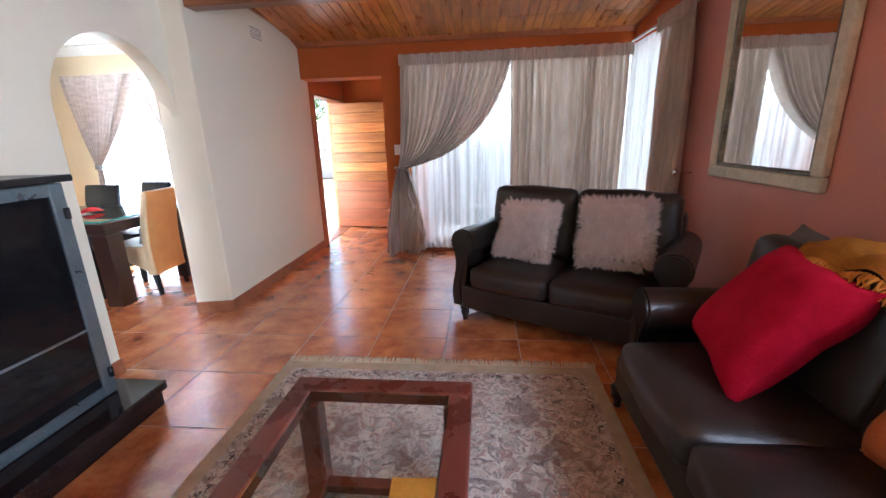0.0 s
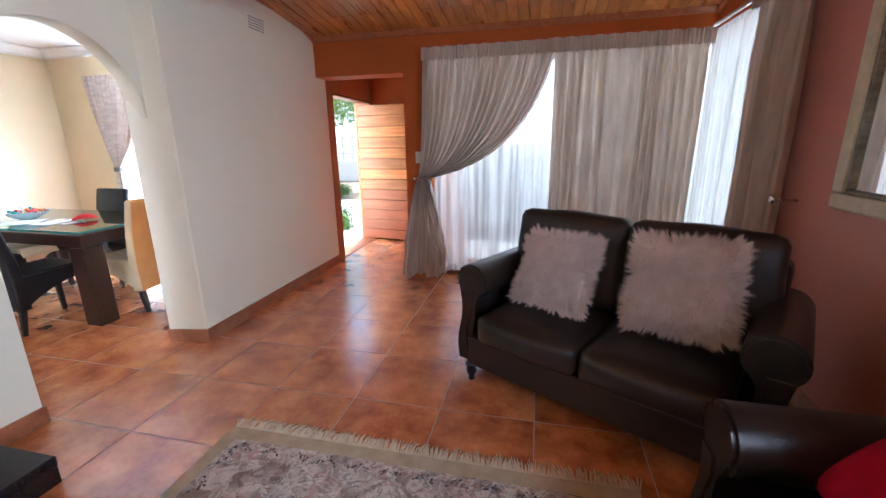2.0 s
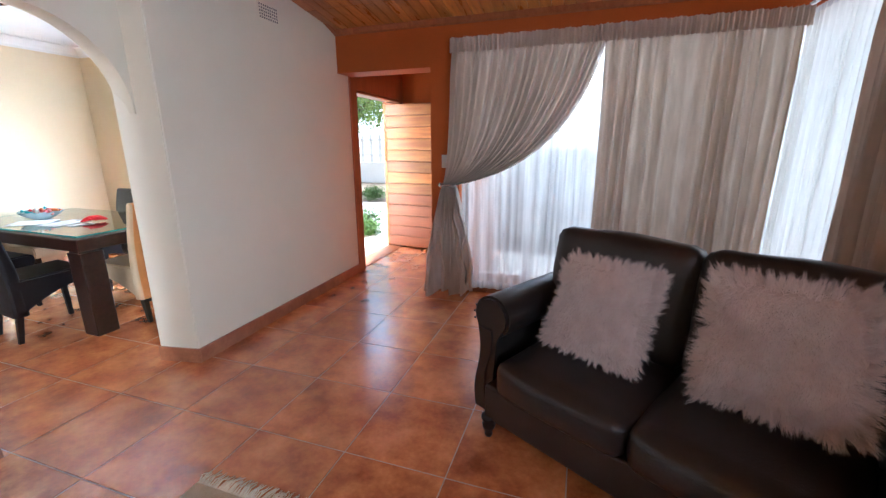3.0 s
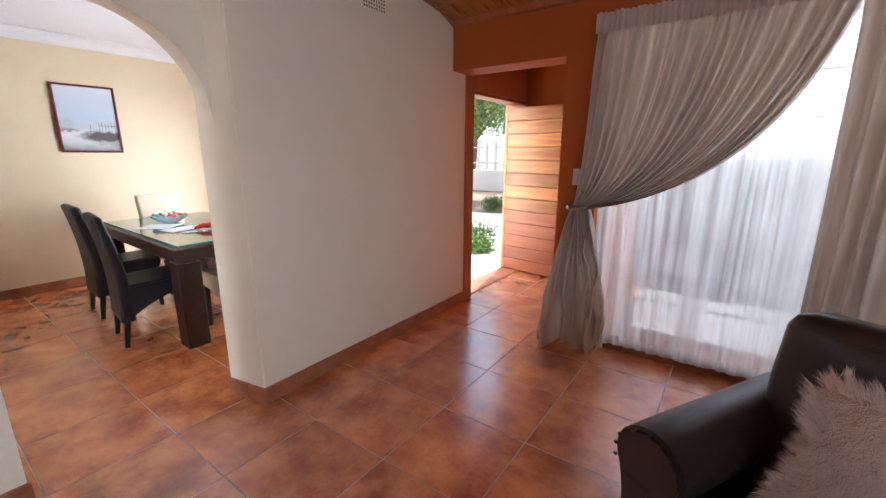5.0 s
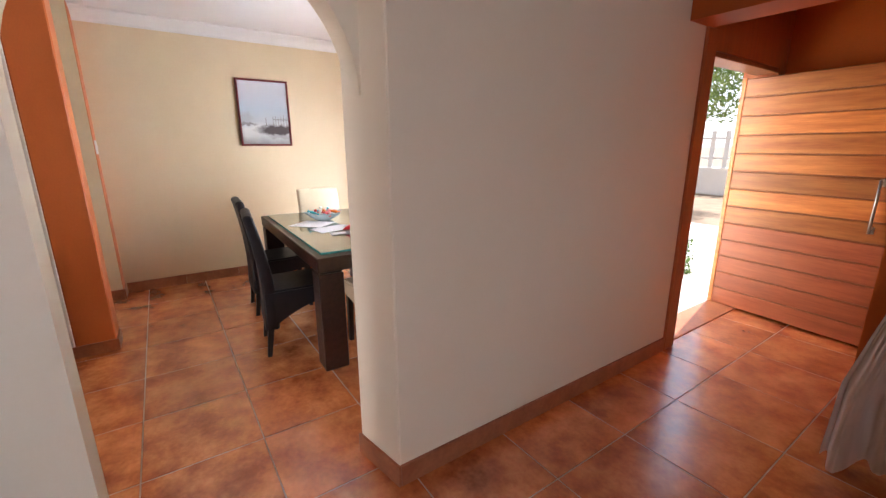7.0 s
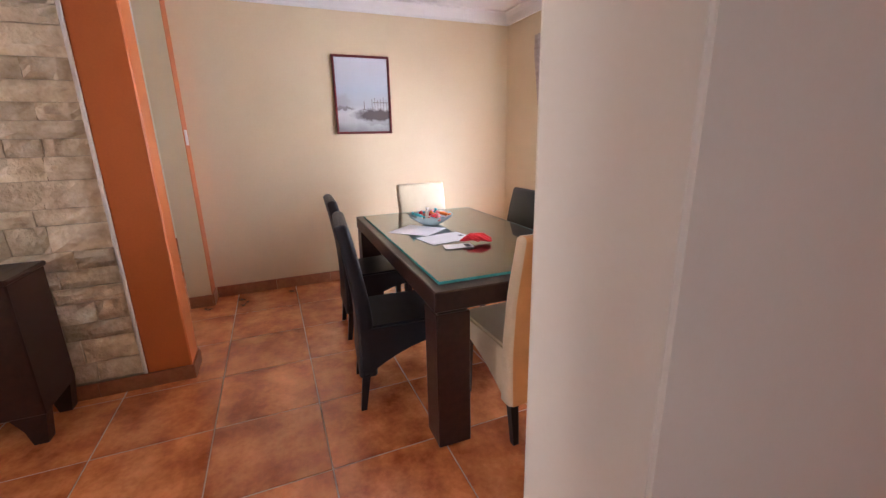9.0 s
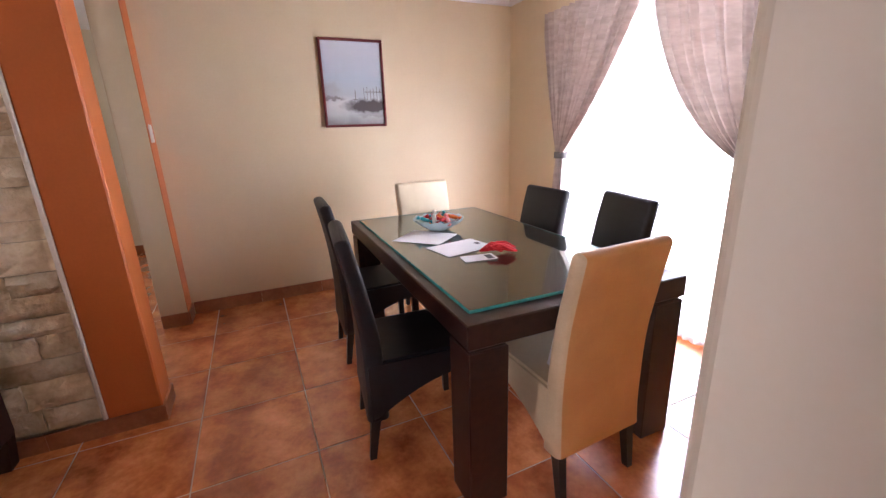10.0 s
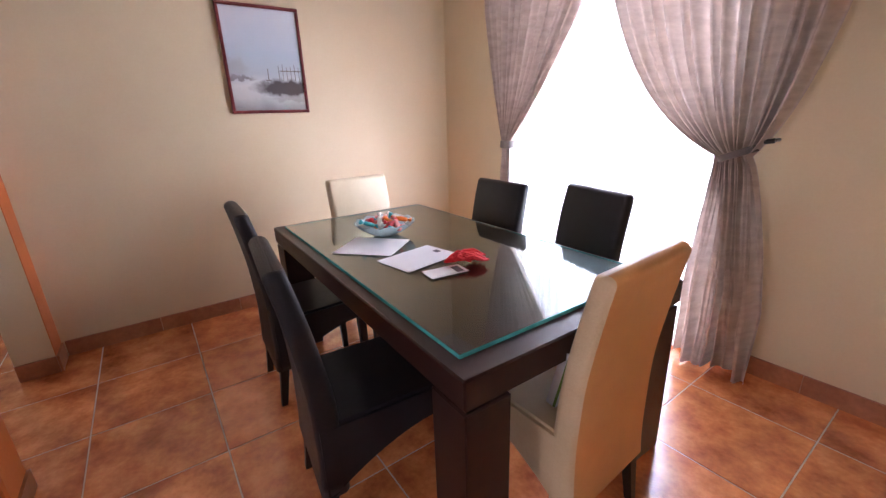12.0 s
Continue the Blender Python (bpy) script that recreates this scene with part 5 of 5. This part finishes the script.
def parsons_chair(name, label, leather, back_leather, m, group, height=0.985):
    """Local frame: the seat faces +y, its back edge lies at y = 0."""
    c = thing(name, label, "chair", m, group)
    w = 0.215
    bm = bmesh.new()
    arc = []
    for k in range(13):
        u = k / 12
        arc.append((0.02 + 0.44 * u, 0.205 + 0.175 * math.sin(u * math.pi / 2) ** 0.85))
    prism(bm, [(0.0, 0.205)] + arc + [(0.475, 0.40), (0.485, 0.44), (0.475, 0.475), (0.45, 0.488), (0.0, 0.475)], "x", -w, w)
    bmesh.ops.bevel(bm, geom=[e for e in bm.edges if abs(e.verts[0].co.x - e.verts[1].co.x) < 1e-5 and e.verts[0].co.z > 0.3], offset=0.012, segments=2, affect="EDGES")
    crease(bm, 32)
    part("seat", bm, leather, c, smooth=True)
    soft, rear = bmesh.new(), bmesh.new()
    rings = []
    for k in range(21):
        v = min(1.0, k / 16)
        over = max(0, k - 16) / 4
        z = lerp(0.205, height - 0.012, v) + 0.022 * math.sin(over * math.pi / 2)
        lean = -0.02 - 0.06 * v ** 1.6 + 0.02 * math.sin(v * math.pi)
        th = lerp(0.092, 0.064, v)
        pinch = 0.028 * (1 - math.cos(over * math.pi / 2))
        hw, ht = w - 0.5 * pinch, th / 2 - pinch
        r = min(0.026, ht - 0.002)
        ring = []
        for cx, cy, a0 in ((hw - r, ht - r, 0), (-hw + r, ht - r, 90), (-hw + r, -ht + r, 180), (hw - r, -ht + r, 270)):
            for q in range(5):
                a = radians(a0 + 22.5 * q)
                ring.append(Vector((cx + r * math.cos(a), lean + th / 2 + cy + r * math.sin(a), z)))
        rings.append([p + 0.003 * noise.noise_vector(p * 6 + m.translation) for p in ring])
    for target, lo, hi in ((soft, 17, 33), (rear, 13, 17)) if back_leather else ((soft, 0, 20),):
        rows = [[target.verts.new(ring[i % 20]) for i in range(lo, hi + 1)] for ring in rings]
        for ra, rb in zip(rows, rows[1:]):
            for i in range(len(ra) - 1):
                target.faces.new((ra[i], ra[i + 1], rb[i + 1], rb[i]))
        if target is soft:
            target.faces.new([target.verts.new(p) for p in rings[-1]])
            target.faces.new([target.verts.new(p) for p in rings[0][::-1]])
        bmesh.ops.remove_doubles(target, verts=target.verts, dist=1e-5)
    part("backrest", soft, leather, c, smooth=True)
    # the rear faces take a tanner colour than the rest of the chair
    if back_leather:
        part("back_panel", rear, back_leather, c, "tan-coloured rear face of the chair back", smooth=True)
    else:
        rear.free()
    for x in (-w + 0.035, w - 0.035):
        for y, z in ((0.02, 0.23), (0.435, 0.40)):
            bm = bmesh.new()
            lean = -0.03 if y < 0.1 else 0.01
            vs = []
            for zz, hw in ((0.0, 0.014), (z, 0.021)):
                off = lean * (1 - zz / z)
                vs.append([bm.verts.new((x + a * hw, y + b * hw + off, zz)) for a, b in ((-1, -1), (1, -1), (1, 1), (-1, 1))])
            for k in range(4):
                bm.faces.new((vs[0][k], vs[0][(k + 1) % 4], vs[1][(k + 1) % 4], vs[1][k]))
            bm.faces.new(vs[0][::-1])
            bm.faces.new(vs[1])
            part("leg", bm, BLACK_LEG, c, "black tapered leg")
    return c


G = "chairs round the dining table"
parsons_chair("dining_chair", "black leather high-back dining chair by the table", BLACK_LEATHER, None, pose(-3.652, 3.262, 0, 0, 0, -7), G)
parsons_chair("dining_chair", "black leather high-back dining chair by the table", BLACK_LEATHER, None, pose(-4.475, 3.325, 0, 0, 0, -3), G)
parsons_chair("dining_chair", "black leather dining chair before the bright window", BLACK_LEATHER, None, pose(-3.61, 4.75, 0, 0, 0, 167), G, 0.985)
parsons_chair("dining_chair", "black leather dining chair before the bright window", BLACK_LEATHER, None, pose(-4.24, 4.70, 0, 0, 0, 178), G, 0.965)
parsons_chair("dining_chair", "cream leather dining chair at the table's far end", CREAM_LEATHER, None, pose(-4.96, 4.125, 0, 0, 0, -90), G)
parsons_chair("dining_chair", "cream leather dining chair with a tan-coloured back", CAMEL_LEATHER, TAN_REAR, pose(-2.955, 3.995, 0, 0, 0, 92), G)
bk = thing("white_book", "white booklet standing on the cream chair", "book", pose(-3.082, 3.856, 0.49, 0, 13, 2))
part("pages", boxes((-0.014, 0.014, 0.003, 0.165, 0.003, 0.208)), PAPER, bk)
part("cover", boxes((-0.018, -0.0145, 0, 0.17, 0, 0.212), (0.0145, 0.018, 0, 0.17, 0, 0.212), (-0.0145, 0.0145, -0.003, 0.0025, 0, 0.212), bevel=0.001), PAPER, bk)
part("spine_stripe", boxes((0.009, 0.0175, -0.0038, -0.0031, 0.004, 0.208)), PLANT, bk, "green stripe")

# ---- on the table ----
TOP = 0.774


def sheet(label, x, y, rz, w, h, lines, z=0.0):
    s = thing("paper_sheet", label, "paper", pose(x, y, TOP + z, 0, 0, rz), "papers on the dining table")
    bm = bmesh.new()
    n = 6
    top, low = [], []
    for lift, rows in ((0.0012, top), (0.0003, low)):
        for i in range(n + 1):
            rows.append([bm.verts.new((lerp(-w / 2, w / 2, i / n), lerp(-h / 2, h / 2, j / n), lift + 0.006 * max(0, i / n - 0.7) * (j / n))) for j in range(n + 1)])
        for i in range(n):
            for j in range(n):
                bm.faces.new((rows[i][j], rows[i + 1][j], rows[i + 1][j + 1], rows[i][j + 1]))
    part("page", bm, PAPER, s)
    for a in lines:
        part("print", boxes((a[0], a[1], a[2], a[3], 0.0018, 0.0024)), INK, s, "grey printed mark")


sheet("white printed sheet on the dining table", -4.143, 3.795, -50, 0.265, 0.295, [])
sheet("white letter with a small dark heading", -3.846, 3.872, 9, 0.215, 0.30, [(-0.02, 0.015, 0.10, 0.125)], 0.001)
sheet("small white card beside a red tassel", -3.63, 3.86, -9, 0.095, 0.165, [(-0.03, 0.035, 0.035, 0.068)], 0.002)
tas = thing("red_tassel", "red ribbon tassel lying on the table", "tassel", pose(-3.69, 3.90, TOP + 0.004, 0, 0, 70))
rnd = random.Random(31)
bm = bmesh.new()
for k in range(46):
    a = rnd.uniform(-0.42, 0.42)
    prev = Vector((0, 0, 0.012))
    d = Vector((math.cos(a), math.sin(a), 0))
    ln_ = rnd.uniform(0.10, 0.19)
    for q in range(1, 5):
        u = q / 4
        cur = d * ln_ * u + Vector((0.006 * math.sin(9 * u + k), 0.008 * math.cos(7 * u + k), 0.006 + 0.04 * math.sin(u * math.pi * 0.85) * rnd.uniform(0.3, 1.1)))
        tube(bm, prev, cur, 0.005, 0.0045, 5, False)
        prev = cur
part("ribbon", bm, surface("red_ribbon", (0.70, 0.008, 0.014), (0.80, 0.02, 0.026), 20, 0.5, 0.1, 90), tas)
bowl = thing("glass_bowl", "aqua glass bowl on the dining table", "bowl", pose(-4.287, 3.945, TOP))
bm = bmesh.new()
prof = [(0.05, 0.0), (0.06, 0.004), (0.10, 0.025), (0.135, 0.052), (0.155, 0.072), (0.159, 0.075), (0.152, 0.073), (0.130, 0.055), (0.095, 0.030), (0.055, 0.009), (0.02, 0.006)]
lathe(bm, prof, 36)
for v in bm.verts:
    r = math.hypot(v.co.x, v.co.y)
    if r > 0.12:
        v.co.z += 0.007 * math.sin(12 * math.atan2(v.co.y, v.co.x))
part("dish", bm, BOWL_GLASS, bowl, smooth=True)
rnd = random.Random(5)
SWEETS = [surface("sweet_wrapper_" + nm, c, tuple(min(1, q * 1.2) for q in c), 30, 0.3, 0.1, 120) for nm, c in (("red", (0.55, 0.02, 0.02)), ("orange", (0.75, 0.20, 0.02)), ("teal", (0.03, 0.33, 0.36)), ("white", (0.65, 0.62, 0.55)), ("pink", (0.62, 0.22, 0.20)))]
for k in range(19):
    a, r = rnd.uniform(0, math.tau), 0.095 * math.sqrt(rnd.random())
    tip_up = -65 if k in (7, 13) else rnd.uniform(-25, 25)
    sw = thing("sweet", "wrapped sweet in the glass bowl", "sweet", pose(-4.287 + r * math.cos(a), 3.945 + r * math.sin(a), TOP + 0.046 + 0.030 * (1 - r / 0.1) * rnd.random() + 0.3 * r, rnd.uniform(-30, 30), tip_up, rnd.uniform(0, 180)), "sweets in the bowl")
    bm = bmesh.new()
    soft_box(bm, (0, 0, 0), (0.066, 0.025, 0.022), 0.010, 0, 3)
    for s_ in (-1, 1):
        tube(bm, (s_ * 0.031, 0, 0), (s_ * 0.054, 0, 0), 0.004, 0.014, 8)
    part("wrapper", bm, SWEETS[k % 5], sw, smooth=True)
# ---- painting ----
pic = thing("painting", "framed harbour painting in pale greys", "painting", pose(XD, 3.81, 1.775))
for sp in ((-0.265, 0.265, -0.345, -0.325), (-0.265, 0.265, 0.325, 0.345), (-0.265, -0.245, -0.325, 0.325), (0.245, 0.265, -0.325, 0.325)):
    part("frame_side", boxes((0.002, 0.03, *sp), bevel=0.004), FRAME_RED, pic)
part("canvas", boxes((0.004, 0.016, -0.246, 0.246, -0.326, 0.326)), PAINTING, pic)
rnd = random.Random(12)
for k in range(6):
    y = 0.08 + k * 0.028
    part("painted_post", boxes((0.016, 0.0168, y, y + 0.004, -0.13, -0.03 + 0.012 * math.sin(k * 2))), REED, pic)
part("painted_rail", boxes((0.016, 0.0167, 0.09, 0.24, -0.066, -0.060)), REED, pic)
part("painted_mast", boxes((0.016, 0.0168, 0.004, 0.010, -0.122, -0.05)), REED, pic)
part("painted_boat", boxes((0.016, 0.0168, -0.012, 0.022, -0.128, -0.122)), REED, pic)

# ---- dark cabinet by the stone wall ----
cab = thing("cabinet", "dark wooden cabinet on bracket feet", "cabinet")
CBY, CBZ, CBX = 1.822, 0.82, -3.85
part("body", boxes((-4.19, CBX, CBY - 0.96, CBY - 0.012, 0.15, CBZ - 0.025), bevel=0.006), WENGE, cab)
part("top", boxes((-4.192, CBX + 0.012, CBY - 0.975, CBY, CBZ - 0.025, CBZ), bevel=0.006), WENGE, cab)
for y0, y1 in ((CBY - 0.11, CBY - 0.015), (CBY - 0.955, CBY - 0.86)):
    for x0, x1 in ((CBX - 0.07, CBX - 0.005), (-4.185, -4.12)):
        bm = bmesh.new()
        prism(bm, [(y0 + 0.02, 0.0), (y1 - 0.02, 0.0), (y1, 0.15), (y0 - 0.04, 0.15), (y0, 0.08)], "x", x0, x1)
        part("bracket_foot", bm, WENGE, cab)

# ---- outdoors ----
bm = boxes((-250, 250, YF + 0.25, 400, -0.32, -0.10), (-250, 250, -300, BACK - 0.2, -0.32, -0.10), (-250, -8.4, BACK - 0.2, YF + 0.25, -0.32, -0.10), (XR + 0.25, 250, BACK - 0.2, YF + 0.25, -0.32, -0.10))
structure("ground", bm, SOIL, "dry sandy garden ground reaching to the horizon")
bm = boxes((-14, -2.25, 8.1, 11.4, -0.10, -0.075), (-3.6, -2.25, 5.65, 8.1, -0.10, -0.03))
structure("pavement", bm, PAVING, "sunlit pale concrete paving")
structure("driveway", boxes((-1.5, 9, 6.0, 13.5, -0.10, -0.085)), DRIVE, "grey paved driveway before the lounge window")
bm = boxes((-40, 40, 17.0, 17.25, -0.1, 0.75), bevel=0.02)
structure("garden_wall", bm, GARDEN_WALL, "pale plastered garden wall")
fence = thing("fence", "white palisade fence on the garden wall", "fence")
for k in range(110):
    part("slat", boxes((-22 + k * 0.4, -21.88 + k * 0.4, 17.08, 17.12, 0.75, 1.85)), FENCE_WHITE, fence)
part("rail", boxes((-22, 22, 17.05, 17.08, 1.0, 1.06)), FENCE_WHITE, fence)
part("rail", boxes((-22, 22, 17.05, 17.08, 1.6, 1.66)), FENCE_WHITE, fence)


def leaf_cloud(rnd, blobs, count, size):
    verts, faces = [], []
    for _ in range(count):
        c, r = rnd.choice(blobs)
        d = Vector((rnd.gauss(0, 1), rnd.gauss(0, 1), rnd.gauss(0, 1))).normalized() * r * rnd.uniform(0.35, 1.05)
        o = Vector(c) + d
        a = Vector((rnd.gauss(0, 1), rnd.gauss(0, 1), rnd.gauss(0, 1))).normalized() * size * rnd.uniform(0.6, 1.3)
        b = a.cross(Vector((rnd.gauss(0, 1), rnd.gauss(0, 1), rnd.gauss(0, 1)))).normalized() * size * 0.35
        k = len(verts)
        verts += [o - a, o + b, o + a, o - b]
        faces.append((k, k + 1, k + 2, k + 3))
    return verts, faces


def leafy(name, parent, rnd, blobs, count, size, material):
    v, f = leaf_cloud(rnd, blobs, count, size)
    me = bpy.data.meshes.new(name)
    me.from_pydata([tuple(q) for q in v], [], f)
    me.materials.append(material)
    ob = new(name, me)
    ob.parent = parent
    return tagged(ob, kind="stuff")


def tree(x, y, h, seed, label):
    rnd = random.Random(seed)
    tr = thing("tree", label, "tree", pose(x, y, -0.1))
    bm = bmesh.new()
    fork = Vector((0.15, 0.1, h * 0.28))
    tube(bm, (0, 0, 0), fork, 0.20, 0.14, 10)
    blobs = []
    for k in range(9):
        a = k * 2.4
        tip = fork + Vector((math.cos(a) * h * 0.30, math.sin(a) * h * 0.30, h * rnd.uniform(0.18, 0.55)))
        mid = (fork + tip) / 2 + Vector((rnd.uniform(-0.2, 0.2), rnd.uniform(-0.2, 0.2), 0.25))
        tube(bm, fork, mid, 0.09, 0.06, 7)
        tube(bm, mid, tip, 0.06, 0.02, 6)
        blobs += [(tip, h * 0.16), (mid, h * 0.10), (tip + Vector((rnd.uniform(-0.6, 0.6), rnd.uniform(-0.6, 0.6), -0.3)), h * 0.13), (tip + Vector((rnd.uniform(-0.6, 0.6), 0, -h * 0.16)), h * 0.09)]
    part("trunk", bm, BARK, tr, smooth=True)
    leafy("crown", tr, rnd, blobs, 9000, 0.075, TREE_LEAF)


tree(-7.4, 13.4, 5.2, 2, "leafy yellow-green garden tree")
tree(-10.6, 19.5, 7.5, 3, "tall leafy garden tree")
tree(-4.8, 21.0, 6.5, 7, "leafy garden tree behind the wall")
rnd = random.Random(40)
for x, y, s in ((-3.3, 8.0, 0.42), (-4.0, 7.9, 0.36), (-3.0, 7.55, 0.30), (-6.5, 11.9, 0.45), (-8.0, 12.0, 0.5), (-5.2, 12.0, 0.4)):
    sh = thing("shrub", "low green garden shrub beside the path", "shrub", pose(x, y, -0.1), "garden shrubs")
    bm = bmesh.new()
    for k in range(6):
        a = k * 1.05
        tube(bm, (0, 0, 0), (0.5 * s * math.cos(a), 0.5 * s * math.sin(a), s * 0.7), 0.012, 0.005, 5)
    part("stem", bm, BARK, sh)
    leafy("foliage", sh, rnd, [((0.4 * s * math.cos(k), 0.4 * s * math.sin(k), s * 0.5), s * 0.55) for k in range(6)], 1300, 0.035, PLANT)


def parked_car(x, y, rz):
    car = thing("car", "charcoal parked car on the driveway", "car", pose(x, y, -0.085, 0, 0, rz))
    bm = bmesh.new()
    prism(bm, [(-2.05, 0.28), (2.0, 0.28), (2.1, 0.5), (2.02, 0.72), (1.2, 0.90), (-1.75, 0.95), (-2.1, 0.85), (-2.12, 0.45)], "y", -0.85, 0.85)
    bmesh.ops.bevel(bm, geom=list(bm.edges), offset=0.07, segments=3, affect="EDGES")
    part("body", bm, CAR_PAINT, car, smooth=True)
    bm = bmesh.new()
    prism(bm, [(-1.75, 0.92), (1.15, 0.90), (0.45, 1.40), (-0.2, 1.48), (-1.25, 1.42)], "y", -0.72, 0.72)
    bmesh.ops.bevel(bm, geom=list(bm.edges), offset=0.08, segments=3, affect="EDGES")
    part("cabin", bm, BLACK_METAL, car, "dark tinted glasshouse", smooth=True)
    for wx in (-1.3, 1.3):
        for wy in (-0.86, 0.86):
            bm = bmesh.new()
            tube(bm, (wx, wy - 0.1, 0.31), (wx, wy + 0.1, 0.31), 0.31, sides=24)
            wheel = part("wheel", bm, RUBBER, car)
            bm = bmesh.new()
            tube(bm, (wx, wy - 0.104, 0.31), (wx, wy + 0.104, 0.31), 0.19, sides=18)
            part("rim", bm, STEEL, wheel, "grey alloy rim")


parked_car(0.9, 8.7, 4)

# ---- skirting tiles ----


def skirting(name, label, a, b, normal, height=0.10):
    """A row of skirting tiles along the floor from a to b; normal points into the room."""
    base = thing(name, label, "skirting", kind="structure")
    a, b, nn = Vector((*a, 0)), Vector((*b, 0)), Vector((*normal, 0))
    run = (b - a).length
    count = max(1, round(run / P))
    d = (b - a).normalized()
    for k in range(count):
        p0, p1 = a + d * (run * k / count + 0.001), a + d * (run * (k + 1) / count - 0.001)
        q0, q1 = p0 + nn * 0.012, p1 + nn * 0.012
        bm = bmesh.new()
        lo = [bm.verts.new((v.x, v.y, 0.0)) for v in (p0, p1, q1, q0)]
        hi = [bm.verts.new((v.x, v.y, height)) for v in (p0, p1, q1, q0)]
        for i in range(4):
            bm.faces.new((lo[i], lo[(i + 1) % 4], hi[(i + 1) % 4], hi[i]))
        bm.faces.new(lo[::-1])
        bm.faces.new(hi)
        part("skirting_tile", bm, SKIRT, base)


skirting("baseboard_pier", "terracotta tile skirting along the white wall", (XP, 3.446), (XP, 5.56), (1, 0))
skirting("baseboard_reveal", "terracotta tile skirting round the pier", (XQ + 0.02, 3.391), (XP + 0.010, 3.446), (0.176, -0.984))
skirting("baseboard_arch", "terracotta tile skirting beside the arch", (XA, 2.155), (XA, 2.487), (1, 0))
skirting("baseboard_jamb", "terracotta tile skirting in the arch", (XB, AY0), (XA, AY0), (0, 1))
skirting("baseboard_painting", "terracotta tile skirting under the painting", (XD, 2.345), (XD, YF + 0.02), (1, 0))
skirting("baseboard_window", "terracotta tile skirting under the dining window", (XD + 0.012, YF + 0.02), (XQ - 0.006, YF + 0.02), (0, -1))
skirting("baseboard_dining_side", "terracotta tile skirting along the dining side of the pier", (XQ - 0.006, 3.44), (XQ - 0.006, YF + 0.008), (-1, 0))
skirting("baseboard_return", "terracotta tile skirting on the orange return", (XD + 0.012, 2.33), (-5.438, 2.33), (0, 1))
skirting("baseboard_corner", "terracotta tile skirting on the passage corner", (-5.45, 2.15), (-5.45, 2.33), (1, 0))
skirting("baseboard_stone", "terracotta tile skirting below the stone wall", (-4.21, 0.0), (-4.21, 2.362), (1, 0), 0.085)
skirting("baseboard_orange", "terracotta tile skirting round the orange pier", (-4.42, 2.35), (-4.21, 2.35), (0, 1), 0.085)
skirting("baseboard_mirror", "terracotta tile skirting along the red wall", (XR, 0.0), (XR, YF), (-1, 0))
skirting("baseboard_front", "terracotta tile skirting under the lounge window", (-0.98, YF), (XR - 0.012, YF), (0, -1), 0.095)
skirting("baseboard_passage", "terracotta tile skirting at the passage end", (-8.2, 0.7), (-8.2, 2.15), (1, 0))

# ---- stone cladding ----
rnd = random.Random(77)
z = 0.088
while z < 2.7:
    h = rnd.choice((0.085, 0.10, 0.115, 0.14))
    y = 2.102
    while y > 0.6:
        w = rnd.uniform(0.13, 0.36)
        y0 = max(0.6, y - w)
        bm = bmesh.new()
        n, mrows = 4, 3
        depth0 = rnd.uniform(0.012, 0.034)
        g = []
        for i in range(n + 1):
            col = []
            for j in range(mrows + 1):
                edge = i in (0, n) or j in (0, mrows)
                dx = depth0 * (0.45 if edge else 1.0) + rnd.uniform(-0.008, 0.010)
                col.append(bm.verts.new((-4.235 + dx, lerp(y0 + 0.002, y - 0.002, i / n) + (0 if i in (0, n) else rnd.uniform(-0.008, 0.008)), lerp(z + 0.0015, z + h - 0.0015, j / mrows))))
            g.append(col)
        for i in range(n):
            for j in range(mrows):
                bm.faces.new((g[i][j], g[i + 1][j], g[i + 1][j + 1], g[i][j + 1]))
        rim = [g[i][0] for i in range(n + 1)] + [g[n][j] for j in range(1, mrows + 1)] + [g[i][mrows] for i in range(n - 1, -1, -1)] + [g[0][j] for j in range(mrows - 1, 0, -1)]
        low = [bm.verts.new((-4.236, v.co.y, v.co.z)) for v in rim]
        for k in range(len(rim)):
            bm.faces.new((rim[k], rim[(k + 1) % len(rim)], low[(k + 1) % len(rim)], low[k]))
        part("stone_block", bm, STONE, STONE_WALL)
        y = y0
    z += h

# ---- floor tiles ----
bm = boxes((0.003, P - 0.003, 0.003, P - 0.003, -0.006, 0.0), bevel=0.001)
tile_mesh = bpy.data.meshes.new("tile")
bm.to_mesh(tile_mesh)
bm.free()
tile_mesh.materials.append(TILE)
rest = bmesh.new()
for i in range(-17, 4):
    for j in range(-12, 8):
        x, y = GX + i * P, GY + j * P
        if x + P < -8.4 or x > XR or y + P < BACK or y > 7.0:
            continue
        if y > YF + 0.1 and not (-2.6 < x < -0.9):
            continue
        if x > -5.9 and y > 0.2:
            ob = new("tile", tile_mesh)
            ob.location = (x, y, 0)
            ob.rotation_euler = (rnd.uniform(-0.0008, 0.0008), rnd.uniform(-0.0008, 0.0008), 0)
            ob.parent = FLOOR
        else:
            q = 0.003
            v = [rest.verts.new(c) for c in ((x + q, y + q, 0), (x + P - q, y + q, 0), (x + P - q, y + P - q, 0), (x + q, y + P - q, 0), (x + q, y + q, -0.005), (x + P - q, y + q, -0.005), (x + P - q, y + P - q, -0.005), (x + q, y + P - q, -0.005))]
            for f in ((0, 1, 2, 3), (0, 4, 5, 1), (1, 5, 6, 2), (2, 6, 7, 3), (3, 7, 4, 0)):
                rest.faces.new([v[k] for k in f])
tagged(part("far_tiles", rest, TILE_WORLD, FLOOR, "floor tiles farther off"), kind="stuff")
